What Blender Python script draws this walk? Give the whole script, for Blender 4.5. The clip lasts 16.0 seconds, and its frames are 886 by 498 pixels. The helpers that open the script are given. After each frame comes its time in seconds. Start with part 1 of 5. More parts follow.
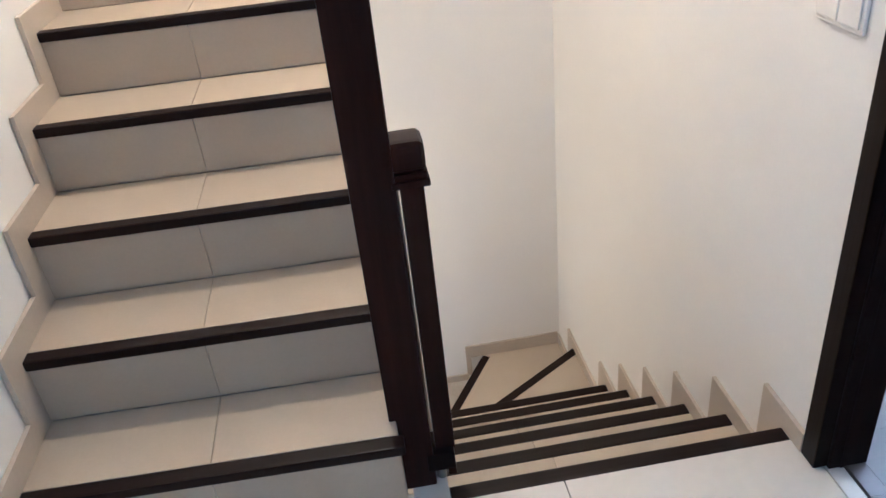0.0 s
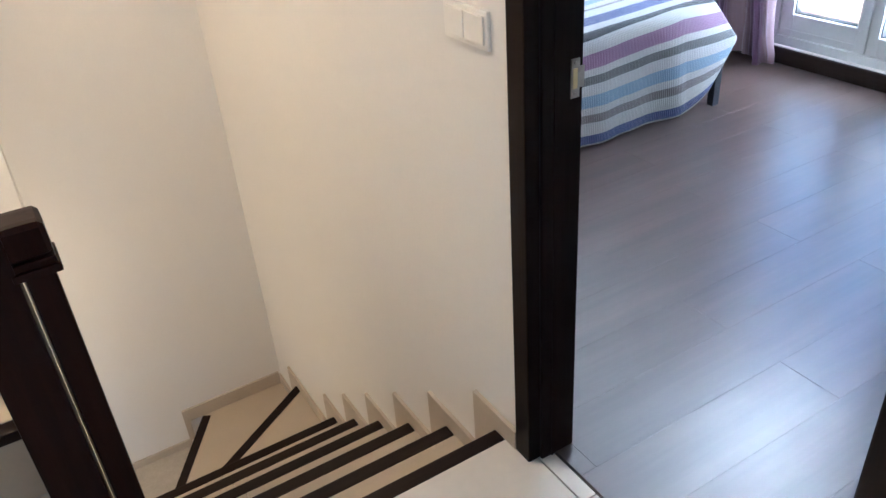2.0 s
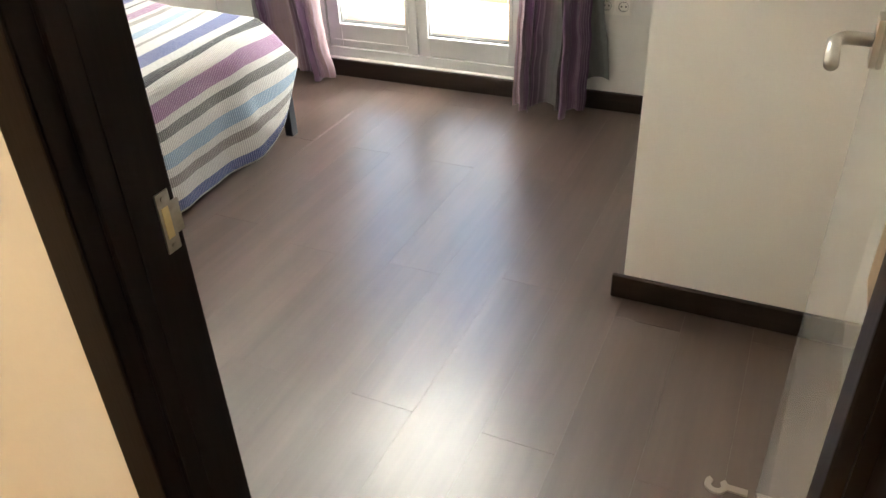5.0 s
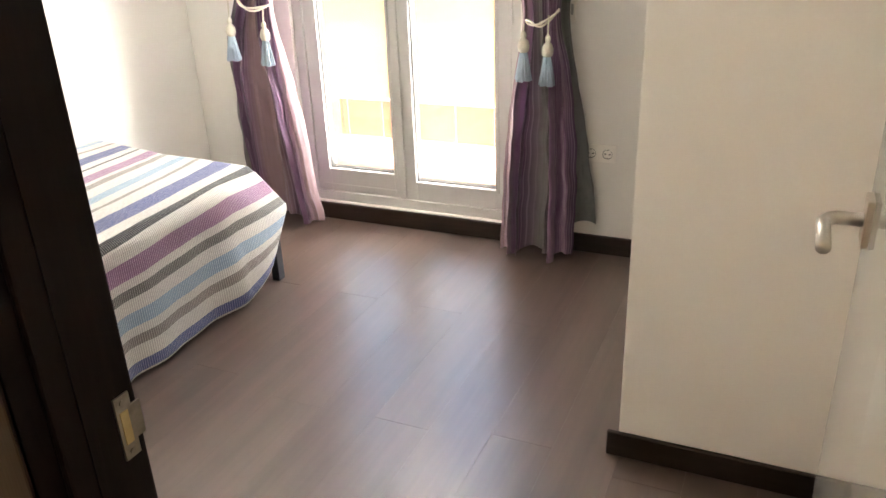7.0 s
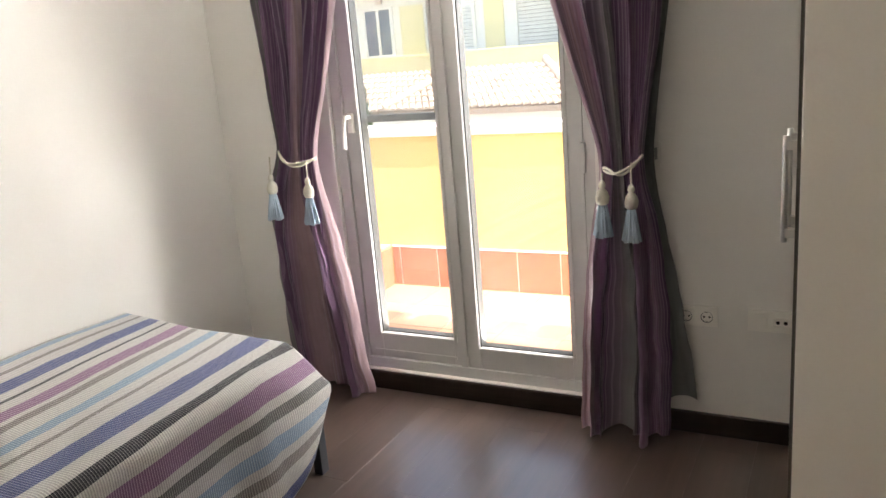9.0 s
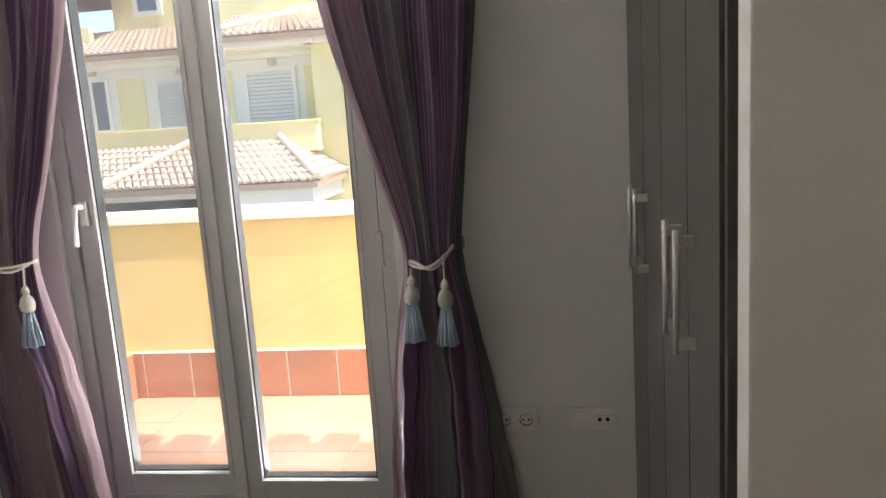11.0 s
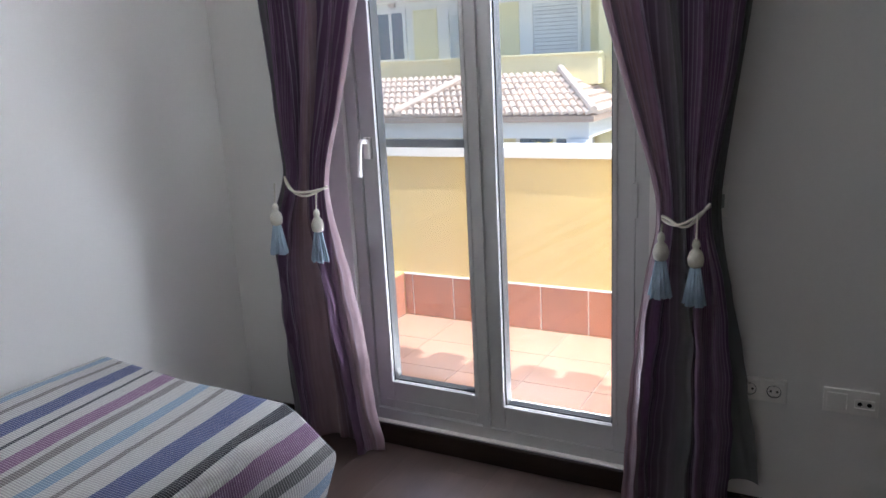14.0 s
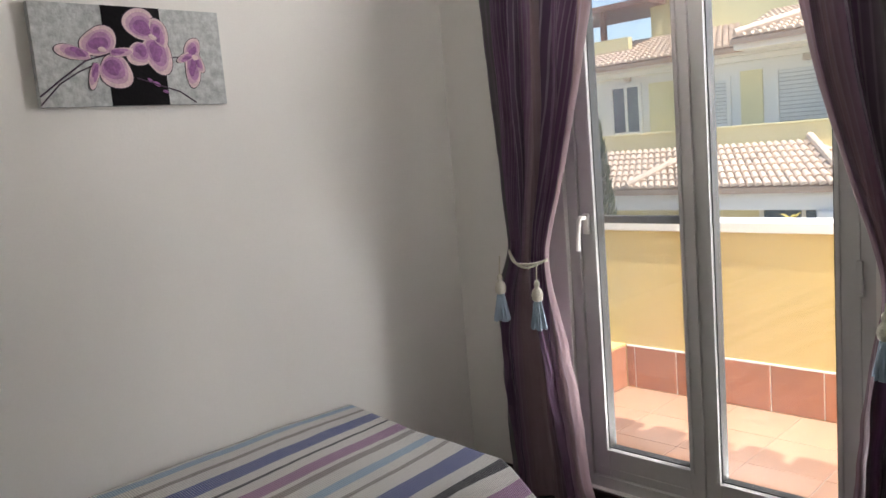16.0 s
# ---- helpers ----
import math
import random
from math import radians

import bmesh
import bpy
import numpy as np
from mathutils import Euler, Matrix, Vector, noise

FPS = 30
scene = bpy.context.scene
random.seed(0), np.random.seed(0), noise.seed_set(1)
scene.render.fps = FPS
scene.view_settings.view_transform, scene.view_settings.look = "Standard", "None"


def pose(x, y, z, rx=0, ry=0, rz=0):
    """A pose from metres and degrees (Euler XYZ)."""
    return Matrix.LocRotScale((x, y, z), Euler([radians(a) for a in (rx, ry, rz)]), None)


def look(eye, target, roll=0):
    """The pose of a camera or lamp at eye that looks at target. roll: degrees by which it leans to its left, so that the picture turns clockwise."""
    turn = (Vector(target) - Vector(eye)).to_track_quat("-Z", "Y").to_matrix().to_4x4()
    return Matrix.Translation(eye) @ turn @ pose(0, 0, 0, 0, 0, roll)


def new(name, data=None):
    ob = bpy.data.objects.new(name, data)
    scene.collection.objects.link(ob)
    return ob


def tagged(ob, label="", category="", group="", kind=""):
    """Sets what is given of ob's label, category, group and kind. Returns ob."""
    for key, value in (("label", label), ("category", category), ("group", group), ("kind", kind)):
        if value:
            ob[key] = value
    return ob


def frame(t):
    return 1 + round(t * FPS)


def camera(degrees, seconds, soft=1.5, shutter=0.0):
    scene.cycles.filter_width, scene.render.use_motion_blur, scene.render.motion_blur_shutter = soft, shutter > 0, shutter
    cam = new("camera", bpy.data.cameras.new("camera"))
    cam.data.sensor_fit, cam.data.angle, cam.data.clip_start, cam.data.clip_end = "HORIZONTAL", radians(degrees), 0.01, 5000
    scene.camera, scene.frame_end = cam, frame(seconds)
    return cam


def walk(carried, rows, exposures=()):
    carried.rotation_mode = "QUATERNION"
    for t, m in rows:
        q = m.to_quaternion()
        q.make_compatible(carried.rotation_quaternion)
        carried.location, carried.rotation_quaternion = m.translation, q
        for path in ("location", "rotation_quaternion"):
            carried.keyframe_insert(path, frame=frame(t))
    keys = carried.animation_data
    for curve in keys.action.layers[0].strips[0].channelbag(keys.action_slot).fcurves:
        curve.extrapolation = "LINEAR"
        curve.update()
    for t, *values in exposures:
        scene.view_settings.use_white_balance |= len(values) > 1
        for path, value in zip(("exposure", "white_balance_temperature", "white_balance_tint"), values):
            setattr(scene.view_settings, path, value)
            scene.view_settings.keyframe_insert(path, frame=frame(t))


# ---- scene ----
cam = camera(59.4, 16.0)
PATH = [
    (0, (0.027, 0.102, 1.431), (0.179, 1.809, 0.399), -6.3),
    (0.5, (0.033, 0.096, 1.427), (0.231, 1.747, 0.316), -6.8),
    (1, (0.051, 0.113, 1.416), (0.364, 1.741, 0.297), -6.5),
    (1.5, (0.082, 0.136, 1.399), (0.622, 1.727, 0.314), -5.1),
    (2, (0.14, 0.192, 1.413), (0.975, 1.68, 0.369), -4.5),
    (2.5, (0.256, 0.317, 1.38), (1.35, 1.627, 0.336), -4.6),
    (3, (0.371, 0.433, 1.365), (1.629, 1.55, 0.284), -3.8),
    (3.5, (0.432, 0.533, 1.355), (1.78, 1.513, 0.25), -3.3),
    (4, (0.471, 0.636, 1.35), (1.922, 1.446, 0.237), -2.0),
    (6.3, (0.532, 0.657, 1.356), (2.102, 1.371, 0.345), -3.0),
    (6.5, (0.549, 0.668, 1.357), (2.151, 1.392, 0.404), -2.8),
    (7, (0.57, 0.668, 1.395), (2.235, 1.433, 0.594), -2.3),
    (7.5, (0.607, 0.695, 1.41), (2.302, 1.495, 0.713), -1.2),
    (8, (0.744, 0.765, 1.398), (2.43, 1.627, 0.754), -2.9),
    (8.5, (0.859, 0.837, 1.37), (2.538, 1.751, 0.782), -4.3),
    (9, (0.991, 0.909, 1.41), (2.7, 1.825, 0.921), -4.9),
    (9.5, (1.136, 1.029, 1.401), (2.99, 1.671, 1.01), -5.2),
    (10, (1.235, 1.12, 1.444), (3.166, 1.451, 1.043), -4.5),
    (10.2, (1.268, 1.15, 1.413), (3.214, 1.433, 1.048), -4.3),
    (12.3, (1.354, 1.245, 1.452), (3.295, 1.615, 1.139), -1.4),
    (12.5, (1.348, 1.237, 1.459), (3.264, 1.709, 1.132), -1.5),
    (13, (1.327, 1.215, 1.466), (3.169, 1.891, 1.075), -1.9),
    (13.5, (1.334, 1.188, 1.47), (3.102, 1.991, 0.993), -2.1),
    (14, (1.303, 1.152, 1.469), (3.011, 2.076, 0.989), -3.0),
    (14.5, (1.248, 1.106, 1.472), (2.895, 2.153, 1.036), -4.5),
    (15, (1.216, 1.07, 1.481), (2.789, 2.246, 1.103), -4.3),
    (15.5, (1.175, 1.078, 1.503), (2.679, 2.355, 1.177), -3.7),
    (16, (1.173, 0.99, 1.504), (2.566, 2.401, 1.243), -4.8),
]
EXPOSURES = [(0, 3.15, 4300, 6), (1.5, 3.05, 4500, 6), (2, 2.85, 4700, 5), (2.5, 2.75, 4850, 4), (3, 2.8, 5050, 3), (3.5, 2.9, 5350, 2), (4, 2.95, 5850, 2), (6.5, 3.1, 6900, 8), (7.5, 2.72, 6900, 10), (8.5, 2.1, 6750, 10), (9, 1.95, 6650, 10), (10, 1.65, 6500, 10), (12.3, 1.02, 6300, 12), (13, 1.02, 6300, 12), (13.5, 1.0, 5600, 12), (14.0, 1.02, 5500, 12), (14.5, 1.04, 5950, 12), (15.5, 0.92, 6300, 12), (16, 0.87, 6350, 12)]
walk(cam, [(t, look(eye, target, roll)) for t, eye, target, roll in PATH], EXPOSURES)

# ---- light ----
world = bpy.data.worlds.new("sky")
scene.world = world
world.use_nodes = True
wn = world.node_tree.nodes
sky = wn.new("ShaderNodeTexSky")
sky.sky_type, sky.sun_disc = "NISHITA", False
SUN_EL, SUN_AZ = 62.0, 166.0          # degrees; the azimuth is measured from +y towards +x
sky.sun_elevation, sky.sun_rotation = radians(SUN_EL), radians(SUN_AZ)
sky.air_density, sky.dust_density = 1.0, 1.2
world.node_tree.links.new(sky.outputs[0], wn["Background"].inputs[0])
wn["Background"].inputs[1].default_value = 0.15


def lamp(name, kind, place, target, energy, colour, **more):
    data = bpy.data.lights.new(name, kind)
    data.energy, data.color = energy, colour
    for key in more:
        if key == "size":
            data.shape, data.size, data.size_y = "RECTANGLE", more[key][0], more[key][1]
        if key == "radius":
            data.shadow_soft_size = more[key]
        if key == "angle":
            data.angle = radians(more[key])
    ob = new(name, data)
    ob.matrix_world = look(place, target)
    return ob


ce, se = math.cos(radians(SUN_EL)), math.sin(radians(SUN_EL))
to_sun = Vector((ce * math.sin(radians(SUN_AZ)), ce * math.cos(radians(SUN_AZ)), se))
to_sun.x = -abs(to_sun.x)
lamp("sun", "SUN", to_sun * 30, (0, 0, 0), 3.8, (1.0, 0.95, 0.87), angle=0.6)
# added fill for daylight the sunlit balcony floor throws over the french door sill
lamp("sill_daylight", "AREA", (3.838, 2.256, 0.130), (3.388, 2.256, 1.02), 7, (0.97, 0.95, 0.92), size=(0.74, 0.11))
# added fill inside the french door's top, aimed upward, in place of sky light
lamp("window_daylight", "AREA", (3.63, 2.21, 2.10), (3.03, 2.21, 3.10), 13, (0.97, 0.95, 0.92), size=(0.76, 0.09))
# added fill for sky light slanting through the french door from balcony's open end
lamp("balcony_daylight", "AREA", (4.60, 0.85, 1.60), (3.0, 2.80, 0.75), 40, (0.97, 0.96, 0.95), size=(0.9, 1.3))
# warm ceiling lamp of the stairwell
lamp("stair_lamp", "POINT", (-0.05, 2.35, 2.70), (0, 0, 0), 12.0, (1.0, 0.67, 0.385), radius=0.06)
# made-up warm fill that brightens the lower part of the stairwell
lamp("stair_foot_lamp", "POINT", (-0.45, 3.05, -0.35), (0, 0, 0), 1.7, (1.0, 0.64, 0.32), radius=0.16)
# cool fill added in place of daylight from the hall's far end
lamp("hall_lamp", "POINT", (-0.1, -0.6, 2.3), (0, 0, 0), 1.5, (0.70, 0.86, 1.0), radius=0.1)


# ---- materials ----
def nodes_of(name):
    m = bpy.data.materials.new(name)
    m.use_nodes = True
    nt = m.node_tree
    return m, nt, nt.nodes["Principled BSDF"]


def link(nt, a, b):
    nt.links.new(a, b)


def noise_node(nt, scale, vec=None, detail=4.0, rough=0.55):
    n = nt.nodes.new("ShaderNodeTexNoise")
    n.inputs["Scale"].default_value, n.inputs["Detail"].default_value, n.inputs["Roughness"].default_value = scale, detail, rough
    if vec is not None:
        link(nt, vec, n.inputs["Vector"])
    return n


def position(nt, stretch=(1, 1, 1)):
    g = nt.nodes.new("ShaderNodeNewGeometry")
    mp = nt.nodes.new("ShaderNodeMapping")
    mp.inputs["Scale"].default_value = stretch
    link(nt, g.outputs["Position"], mp.inputs["Vector"])
    return mp.outputs["Vector"]


def ramp(nt, fac, stops, step=False):
    r = nt.nodes.new("ShaderNodeValToRGB")
    if step:
        r.color_ramp.interpolation = "CONSTANT"
    el = r.color_ramp.elements
    while len(el) < len(stops):
        el.new(0.5)
    for e, (p, c) in zip(el, stops):
        e.position, e.color = p, (*c, 1)
    link(nt, fac, r.inputs[0])
    return r.outputs["Color"]


def shade(c, k):
    return tuple(min(1.0, v * k) for v in c)


def mix(nt, fac, a, b, mode="MIX"):
    n = nt.nodes.new("ShaderNodeMix")
    n.data_type, n.blend_type = "RGBA", mode
    for sock, v in ((n.inputs[0], fac), (n.inputs[6], a), (n.inputs[7], b)):
        if hasattr(v, "is_output"):
            link(nt, v, sock)
        elif isinstance(v, tuple):
            sock.default_value = (*v, 1)
        else:
            sock.default_value = v
    return n.outputs[2]


def bump(nt, p, height, strength, dist=0.01):
    b = nt.nodes.new("ShaderNodeBump")
    b.inputs["Strength"].default_value, b.inputs["Distance"].default_value = strength, dist
    link(nt, height, b.inputs["Height"])
    link(nt, b.outputs[0], p.inputs["Normal"])


def plain(name, col, rough=0.5, metal=0.0, var=0.08, scale=3.0, bscale=90.0, bstr=0.08, stretch=(1, 1, 1), rnd=0.0, spec=0.5, dist=0.004):
    """Colour with cloudy variation, fine relief, uneven gloss and, for repeats, a shift from piece to piece."""
    m, nt, p = nodes_of(name)
    vec = position(nt, stretch)
    big = noise_node(nt, scale, vec)
    fine = noise_node(nt, bscale, vec, 3.0)
    c = ramp(nt, big.outputs[0], [(0.3, shade(col, 1 - var)), (0.7, shade(col, 1 + var))])
    c = mix(nt, 0.25, c, ramp(nt, fine.outputs[0], [(0.35, shade(col, 1 - 1.5 * var)), (0.65, shade(col, 1 + 1.5 * var))]))
    if rnd:
        oi = nt.nodes.new("ShaderNodeObjectInfo")
        c = mix(nt, 1.0, c, ramp(nt, oi.outputs["Random"], [(0.0, (1 - rnd,) * 3), (1.0, (1.0,) * 3)]), "MULTIPLY")
    link(nt, c, p.inputs["Base Color"])
    mr = nt.nodes.new("ShaderNodeMapRange")
    mr.inputs[3].default_value, mr.inputs[4].default_value = max(0.02, rough * 0.85), min(1.0, rough * 1.15)
    link(nt, big.outputs[0], mr.inputs[0])
    link(nt, mr.outputs[0], p.inputs["Roughness"])
    p.inputs["Metallic"].default_value = metal
    p.inputs["Specular IOR Level"].default_value = spec
    if bstr:
        bump(nt, p, fine.outputs[0], bstr, dist)
    return m


WALL = plain("wall_paint", (0.80, 0.775, 0.73), 0.75, var=0.02, scale=1.2, bscale=140, bstr=0.12)
HALLWALL = plain("hall_wall_paint", (0.82, 0.79, 0.74), 0.7, var=0.02, scale=1.0, bscale=140, bstr=0.1)
CEIL = plain("ceiling_paint", (0.82, 0.81, 0.78), 0.8, var=0.02)
TILE = plain("cream_porcelain", (0.66, 0.62, 0.56), 0.16, var=0.03, scale=5, bscale=40, bstr=0.012, rnd=0.05)
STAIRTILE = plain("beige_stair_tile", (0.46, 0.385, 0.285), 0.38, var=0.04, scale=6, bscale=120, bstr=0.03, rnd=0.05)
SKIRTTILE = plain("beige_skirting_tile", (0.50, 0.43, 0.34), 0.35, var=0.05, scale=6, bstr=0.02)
GRIND = plain("pale_tile_bed", (0.42, 0.38, 0.32), 0.9, var=0.1, scale=20)
CHROME = plain("brushed_steel", (0.46, 0.43, 0.39), 0.3, 1.0, var=0.05, scale=20, bscale=200, bstr=0.03)
BRASS = plain("aged_brass", (0.55, 0.42, 0.22), 0.35, 1.0, var=0.12, scale=30)
WORN = plain("worn_dark_steel", (0.30, 0.27, 0.235), 0.4, 1.0, var=0.2, scale=60)
SATIN = plain("satin_aluminium", (0.58, 0.57, 0.55), 0.3, 0.4, var=0.03, scale=20)
PLASTIC = plain("white_plastic", (0.87, 0.84, 0.78), 0.3, var=0.02, bstr=0.0)
# flat black that stands in for shade in holes and hollows
DARKHOLE = plain("hollow_shade_black", (0.015, 0.015, 0.015), 0.6, var=0.05, bstr=0.0, spec=0.1)
PVC = plain("white_lacquered_frame", (0.58, 0.57, 0.545), 0.42, var=0.03, scale=2, bscale=60, bstr=0.02)
GASKET = plain("dark_gasket", (0.05, 0.05, 0.048), 0.6, var=0.1)
WARD = plain("grey_wardrobe_laminate", (0.105, 0.097, 0.085), 0.32, var=0.08, scale=3, bscale=60, bstr=0.03, stretch=(6, 6, 0.6), spec=0.2)
WARDSIDE = plain("pale_wardrobe_edge", (0.38, 0.39, 0.36), 0.4, var=0.05)
PARAPET = plain("yellow_render", (0.62, 0.48, 0.20), 0.85, var=0.06, scale=2, bscale=80, bstr=0.2, dist=0.008)
COPING = plain("white_coping", (0.78, 0.77, 0.74), 0.6, var=0.05, scale=5, bscale=60, bstr=0.15)
TERRA = plain("terracotta_tile", (0.40, 0.165, 0.085), 0.5, var=0.12, scale=7, bscale=70, bstr=0.06, rnd=0.2)
TERRAFLOOR = plain("terracotta_floor_tile", (0.50, 0.27, 0.17), 0.55, var=0.1, scale=6, bscale=70, bstr=0.06, rnd=0.15)
JOINT = plain("pale_mortar", (0.55, 0.47, 0.38), 0.9, var=0.08, scale=20)
HOUSE = plain("far_yellow_render", (0.76, 0.68, 0.38), 0.9, var=0.05, scale=0.6, bscale=20, bstr=0.2)
HOUSEWHITE = plain("far_white_render", (0.78, 0.76, 0.70), 0.9, var=0.04, scale=0.6, bscale=20, bstr=0.2)
SHUTTER = plain("grey_roller_slat", (0.68, 0.68, 0.65), 0.5, var=0.05, rnd=0.08)
FARGLASS = plain("far_window_glass", (0.06, 0.09, 0.13), 0.05, var=0.2, bstr=0.0, spec=0.8)
ROOF = plain("clay_roof_tile", (0.68, 0.54, 0.42), 0.85, var=0.2, scale=3, bscale=12, bstr=0.2)
ROOFBED = plain("roof_mortar", (0.46, 0.33, 0.24), 0.9, var=0.1)
BROWNROOF = plain("brown_pergola_roof", (0.25, 0.13, 0.09), 0.8, var=0.15, scale=2)
# pale so that the unseen ground throws warm light onto the facade
BOUNCEGROUND = plain("pale_bounce_ground", (0.42, 0.38, 0.31), 0.9, var=0.2, scale=1, bscale=40, bstr=0.3)
LEAF = plain("cypress_leaf", (0.045, 0.07, 0.025), 0.7, var=0.3, scale=4, bstr=0.0)
PALM = plain("yellow_green_leaf", (0.42, 0.34, 0.07), 0.6, var=0.25, scale=4, bstr=0.0)
BARK = plain("bark", (0.14, 0.10, 0.07), 0.9, var=0.2, scale=10, bstr=0.4)
MATTRESS = plain("white_mattress", (0.7, 0.69, 0.66), 0.9, var=0.05)
BLACKMETAL = plain("dark_bed_metal", (0.02, 0.022, 0.03), 0.4, 0.3, var=0.1)
ROPE = plain("ivory_cord", (0.66, 0.62, 0.52), 0.8, var=0.1, scale=40, bscale=300, bstr=0.6)
TASSEL = plain("pale_blue_tassel", (0.42, 0.52, 0.62), 0.85, var=0.12, scale=30, bscale=300, bstr=0.5, stretch=(1, 1, 0.1))


def wood(name, dark, light, along, rough, var=0.4, grain=1.0, rnd=0.0, bstr=0.08, spec=0.25, ior=1.5):
    m, nt, p = nodes_of(name)
    st = [14.0 * grain] * 3
    st["xyz".index(along)] = 0.9 * grain
    vec = position(nt, st)
    if rnd:
        oi = nt.nodes.new("ShaderNodeObjectInfo")
        add = nt.nodes.new("ShaderNodeVectorMath")
        add.operation = "MULTIPLY_ADD"
        link(nt, oi.outputs["Random"], add.inputs[0])
        add.inputs[1].default_value = (37, 19, 53)
        link(nt, vec, add.inputs[2])
        vec = add.outputs[0]
    a = noise_node(nt, 1.3, vec, 6.0, 0.6)
    b = noise_node(nt, 6.0, vec, 5.0, 0.65)
    c = ramp(nt, a.outputs[0], [(0.32, dark), (0.68, light)])
    c = mix(nt, var, c, ramp(nt, b.outputs[0], [(0.35, shade(dark, 0.8)), (0.7, light)]))
    if rnd:
        c = mix(nt, 1.0, c, ramp(nt, oi.outputs["Random"], [(0.0, (1 - rnd,) * 3), (1.0, (1.0,) * 3)]), "MULTIPLY")
    link(nt, c, p.inputs["Base Color"])
    mr = nt.nodes.new("ShaderNodeMapRange")
    mr.inputs[3].default_value, mr.inputs[4].default_value = rough * 0.9, rough * 1.12
    link(nt, a.outputs[0], mr.inputs[0])
    p.inputs["Specular IOR Level"].default_value, p.inputs["IOR"].default_value = spec, ior
    link(nt, mr.outputs[0], p.inputs["Roughness"])
    if bstr:
        bump(nt, p, b.outputs[0], bstr, 0.002)
    return m


PLANK = wood("dark_laminate_plank", (0.060, 0.038, 0.030), (0.120, 0.078, 0.062), "x", 0.315, var=0.25, grain=0.6, rnd=0.10, bstr=0.0, spec=1.0, ior=1.61)
PLANKBED = plain("dark_floor_joint", (0.04, 0.028, 0.023), 0.8, var=0.1)
BASEWOOD = wood("dark_baseboard_wood", (0.013, 0.007, 0.005), (0.030, 0.017, 0.012), "y", 0.4)
FRAMEWOOD = wood("black_brown_door_wood", (0.005, 0.0028, 0.0026), (0.013, 0.007, 0.0055), "z", 0.38, bstr=0.15, spec=0.10)
POSTWOOD = wood("stained_post_wood", (0.008, 0.0025, 0.0018), (0.028, 0.009, 0.006), "z", 0.36, grain=0.7, bstr=0.12, spec=0.10)
NOSEWOOD = wood("dark_nosing_wood", (0.007, 0.004, 0.004), (0.020, 0.011, 0.009), "x", 0.38, spec=0.12)


def glass(name, rough=0.0, tint=(1, 1, 1), ior=1.45, haze=0.0, film_kind="ShaderNodeBsdfDiffuse"):
    m, nt, p = nodes_of(name)
    p.inputs["Base Color"].default_value = (*tint, 1)
    p.inputs["Transmission Weight"].default_value, p.inputs["Roughness"].default_value, p.inputs["IOR"].default_value = 1.0, rough, ior
    if haze:
        film = nt.nodes.new(film_kind)
        film.inputs[0].default_value = (0.58, 0.60, 0.60, 1)
        ms = nt.nodes.new("ShaderNodeMixShader")
        ms.inputs[0].default_value = haze
        link(nt, p.outputs[0], ms.inputs[1])
        link(nt, film.outputs[0], ms.inputs[2])
        link(nt, ms.outputs[0], nt.nodes["Material Output"].inputs["Surface"])
    return m


PANE = glass("window_glass", 0.0, (0.97, 0.985, 0.98), haze=0.025, film_kind="ShaderNodeBsdfTranslucent")   # translucent film paints a pale haze over the view
# diffuse film paints the bright wall's pale reflection on the leaf
DOORGLASS = glass("door_glass", 0.0, (0.84, 0.87, 0.86), haze=0.16)


def net_material():
    m, nt, p = nodes_of("insect_net")
    p.inputs["Base Color"].default_value = (0.35, 0.36, 0.36, 1)
    p.inputs["Roughness"].default_value, p.inputs["Alpha"].default_value = 0.8, 0.16
    return m


NET = net_material()
SCREENBAR = plain("grey_bar_and_rim_shade", (0.13, 0.13, 0.125), 0.5, var=0.05)

# stripes of the bedspread, from the wall side to the hem: width in metres and colour
IVORY, BLUE, PALEBLUE = (0.68, 0.66, 0.62), (0.085, 0.11, 0.30), (0.30, 0.42, 0.58)
GREYB, BLACKB, MAUVE, GREYS = (0.28, 0.25, 0.23), (0.03, 0.03, 0.04), (0.33, 0.17, 0.31), (0.16, 0.157, 0.15)
STRIPES = [(0.015, IVORY), (0.035, PALEBLUE), (0.045, IVORY), (0.02, GREYB), (0.050, IVORY), (0.065, BLUE), (0.045, IVORY), (0.018, BLACKB),
           (0.042, IVORY), (0.055, MAUVE), (0.018, IVORY), (0.03, GREYB), (0.055, IVORY), (0.042, PALEBLUE), (0.047, IVORY), (0.02, GREYB),
           (0.07, IVORY), (0.085, BLUE), (0.062, IVORY), (0.034, BLACKB), (0.052, IVORY), (0.064, MAUVE), (0.030, IVORY), (0.034, GREYS),
           (0.044, IVORY), (0.054, PALEBLUE), (0.028, IVORY), (0.034, GREYB), (0.060, IVORY), (0.036, BLUE), (0.010, IVORY)]
SPREAD = sum(w for w, _ in STRIPES)


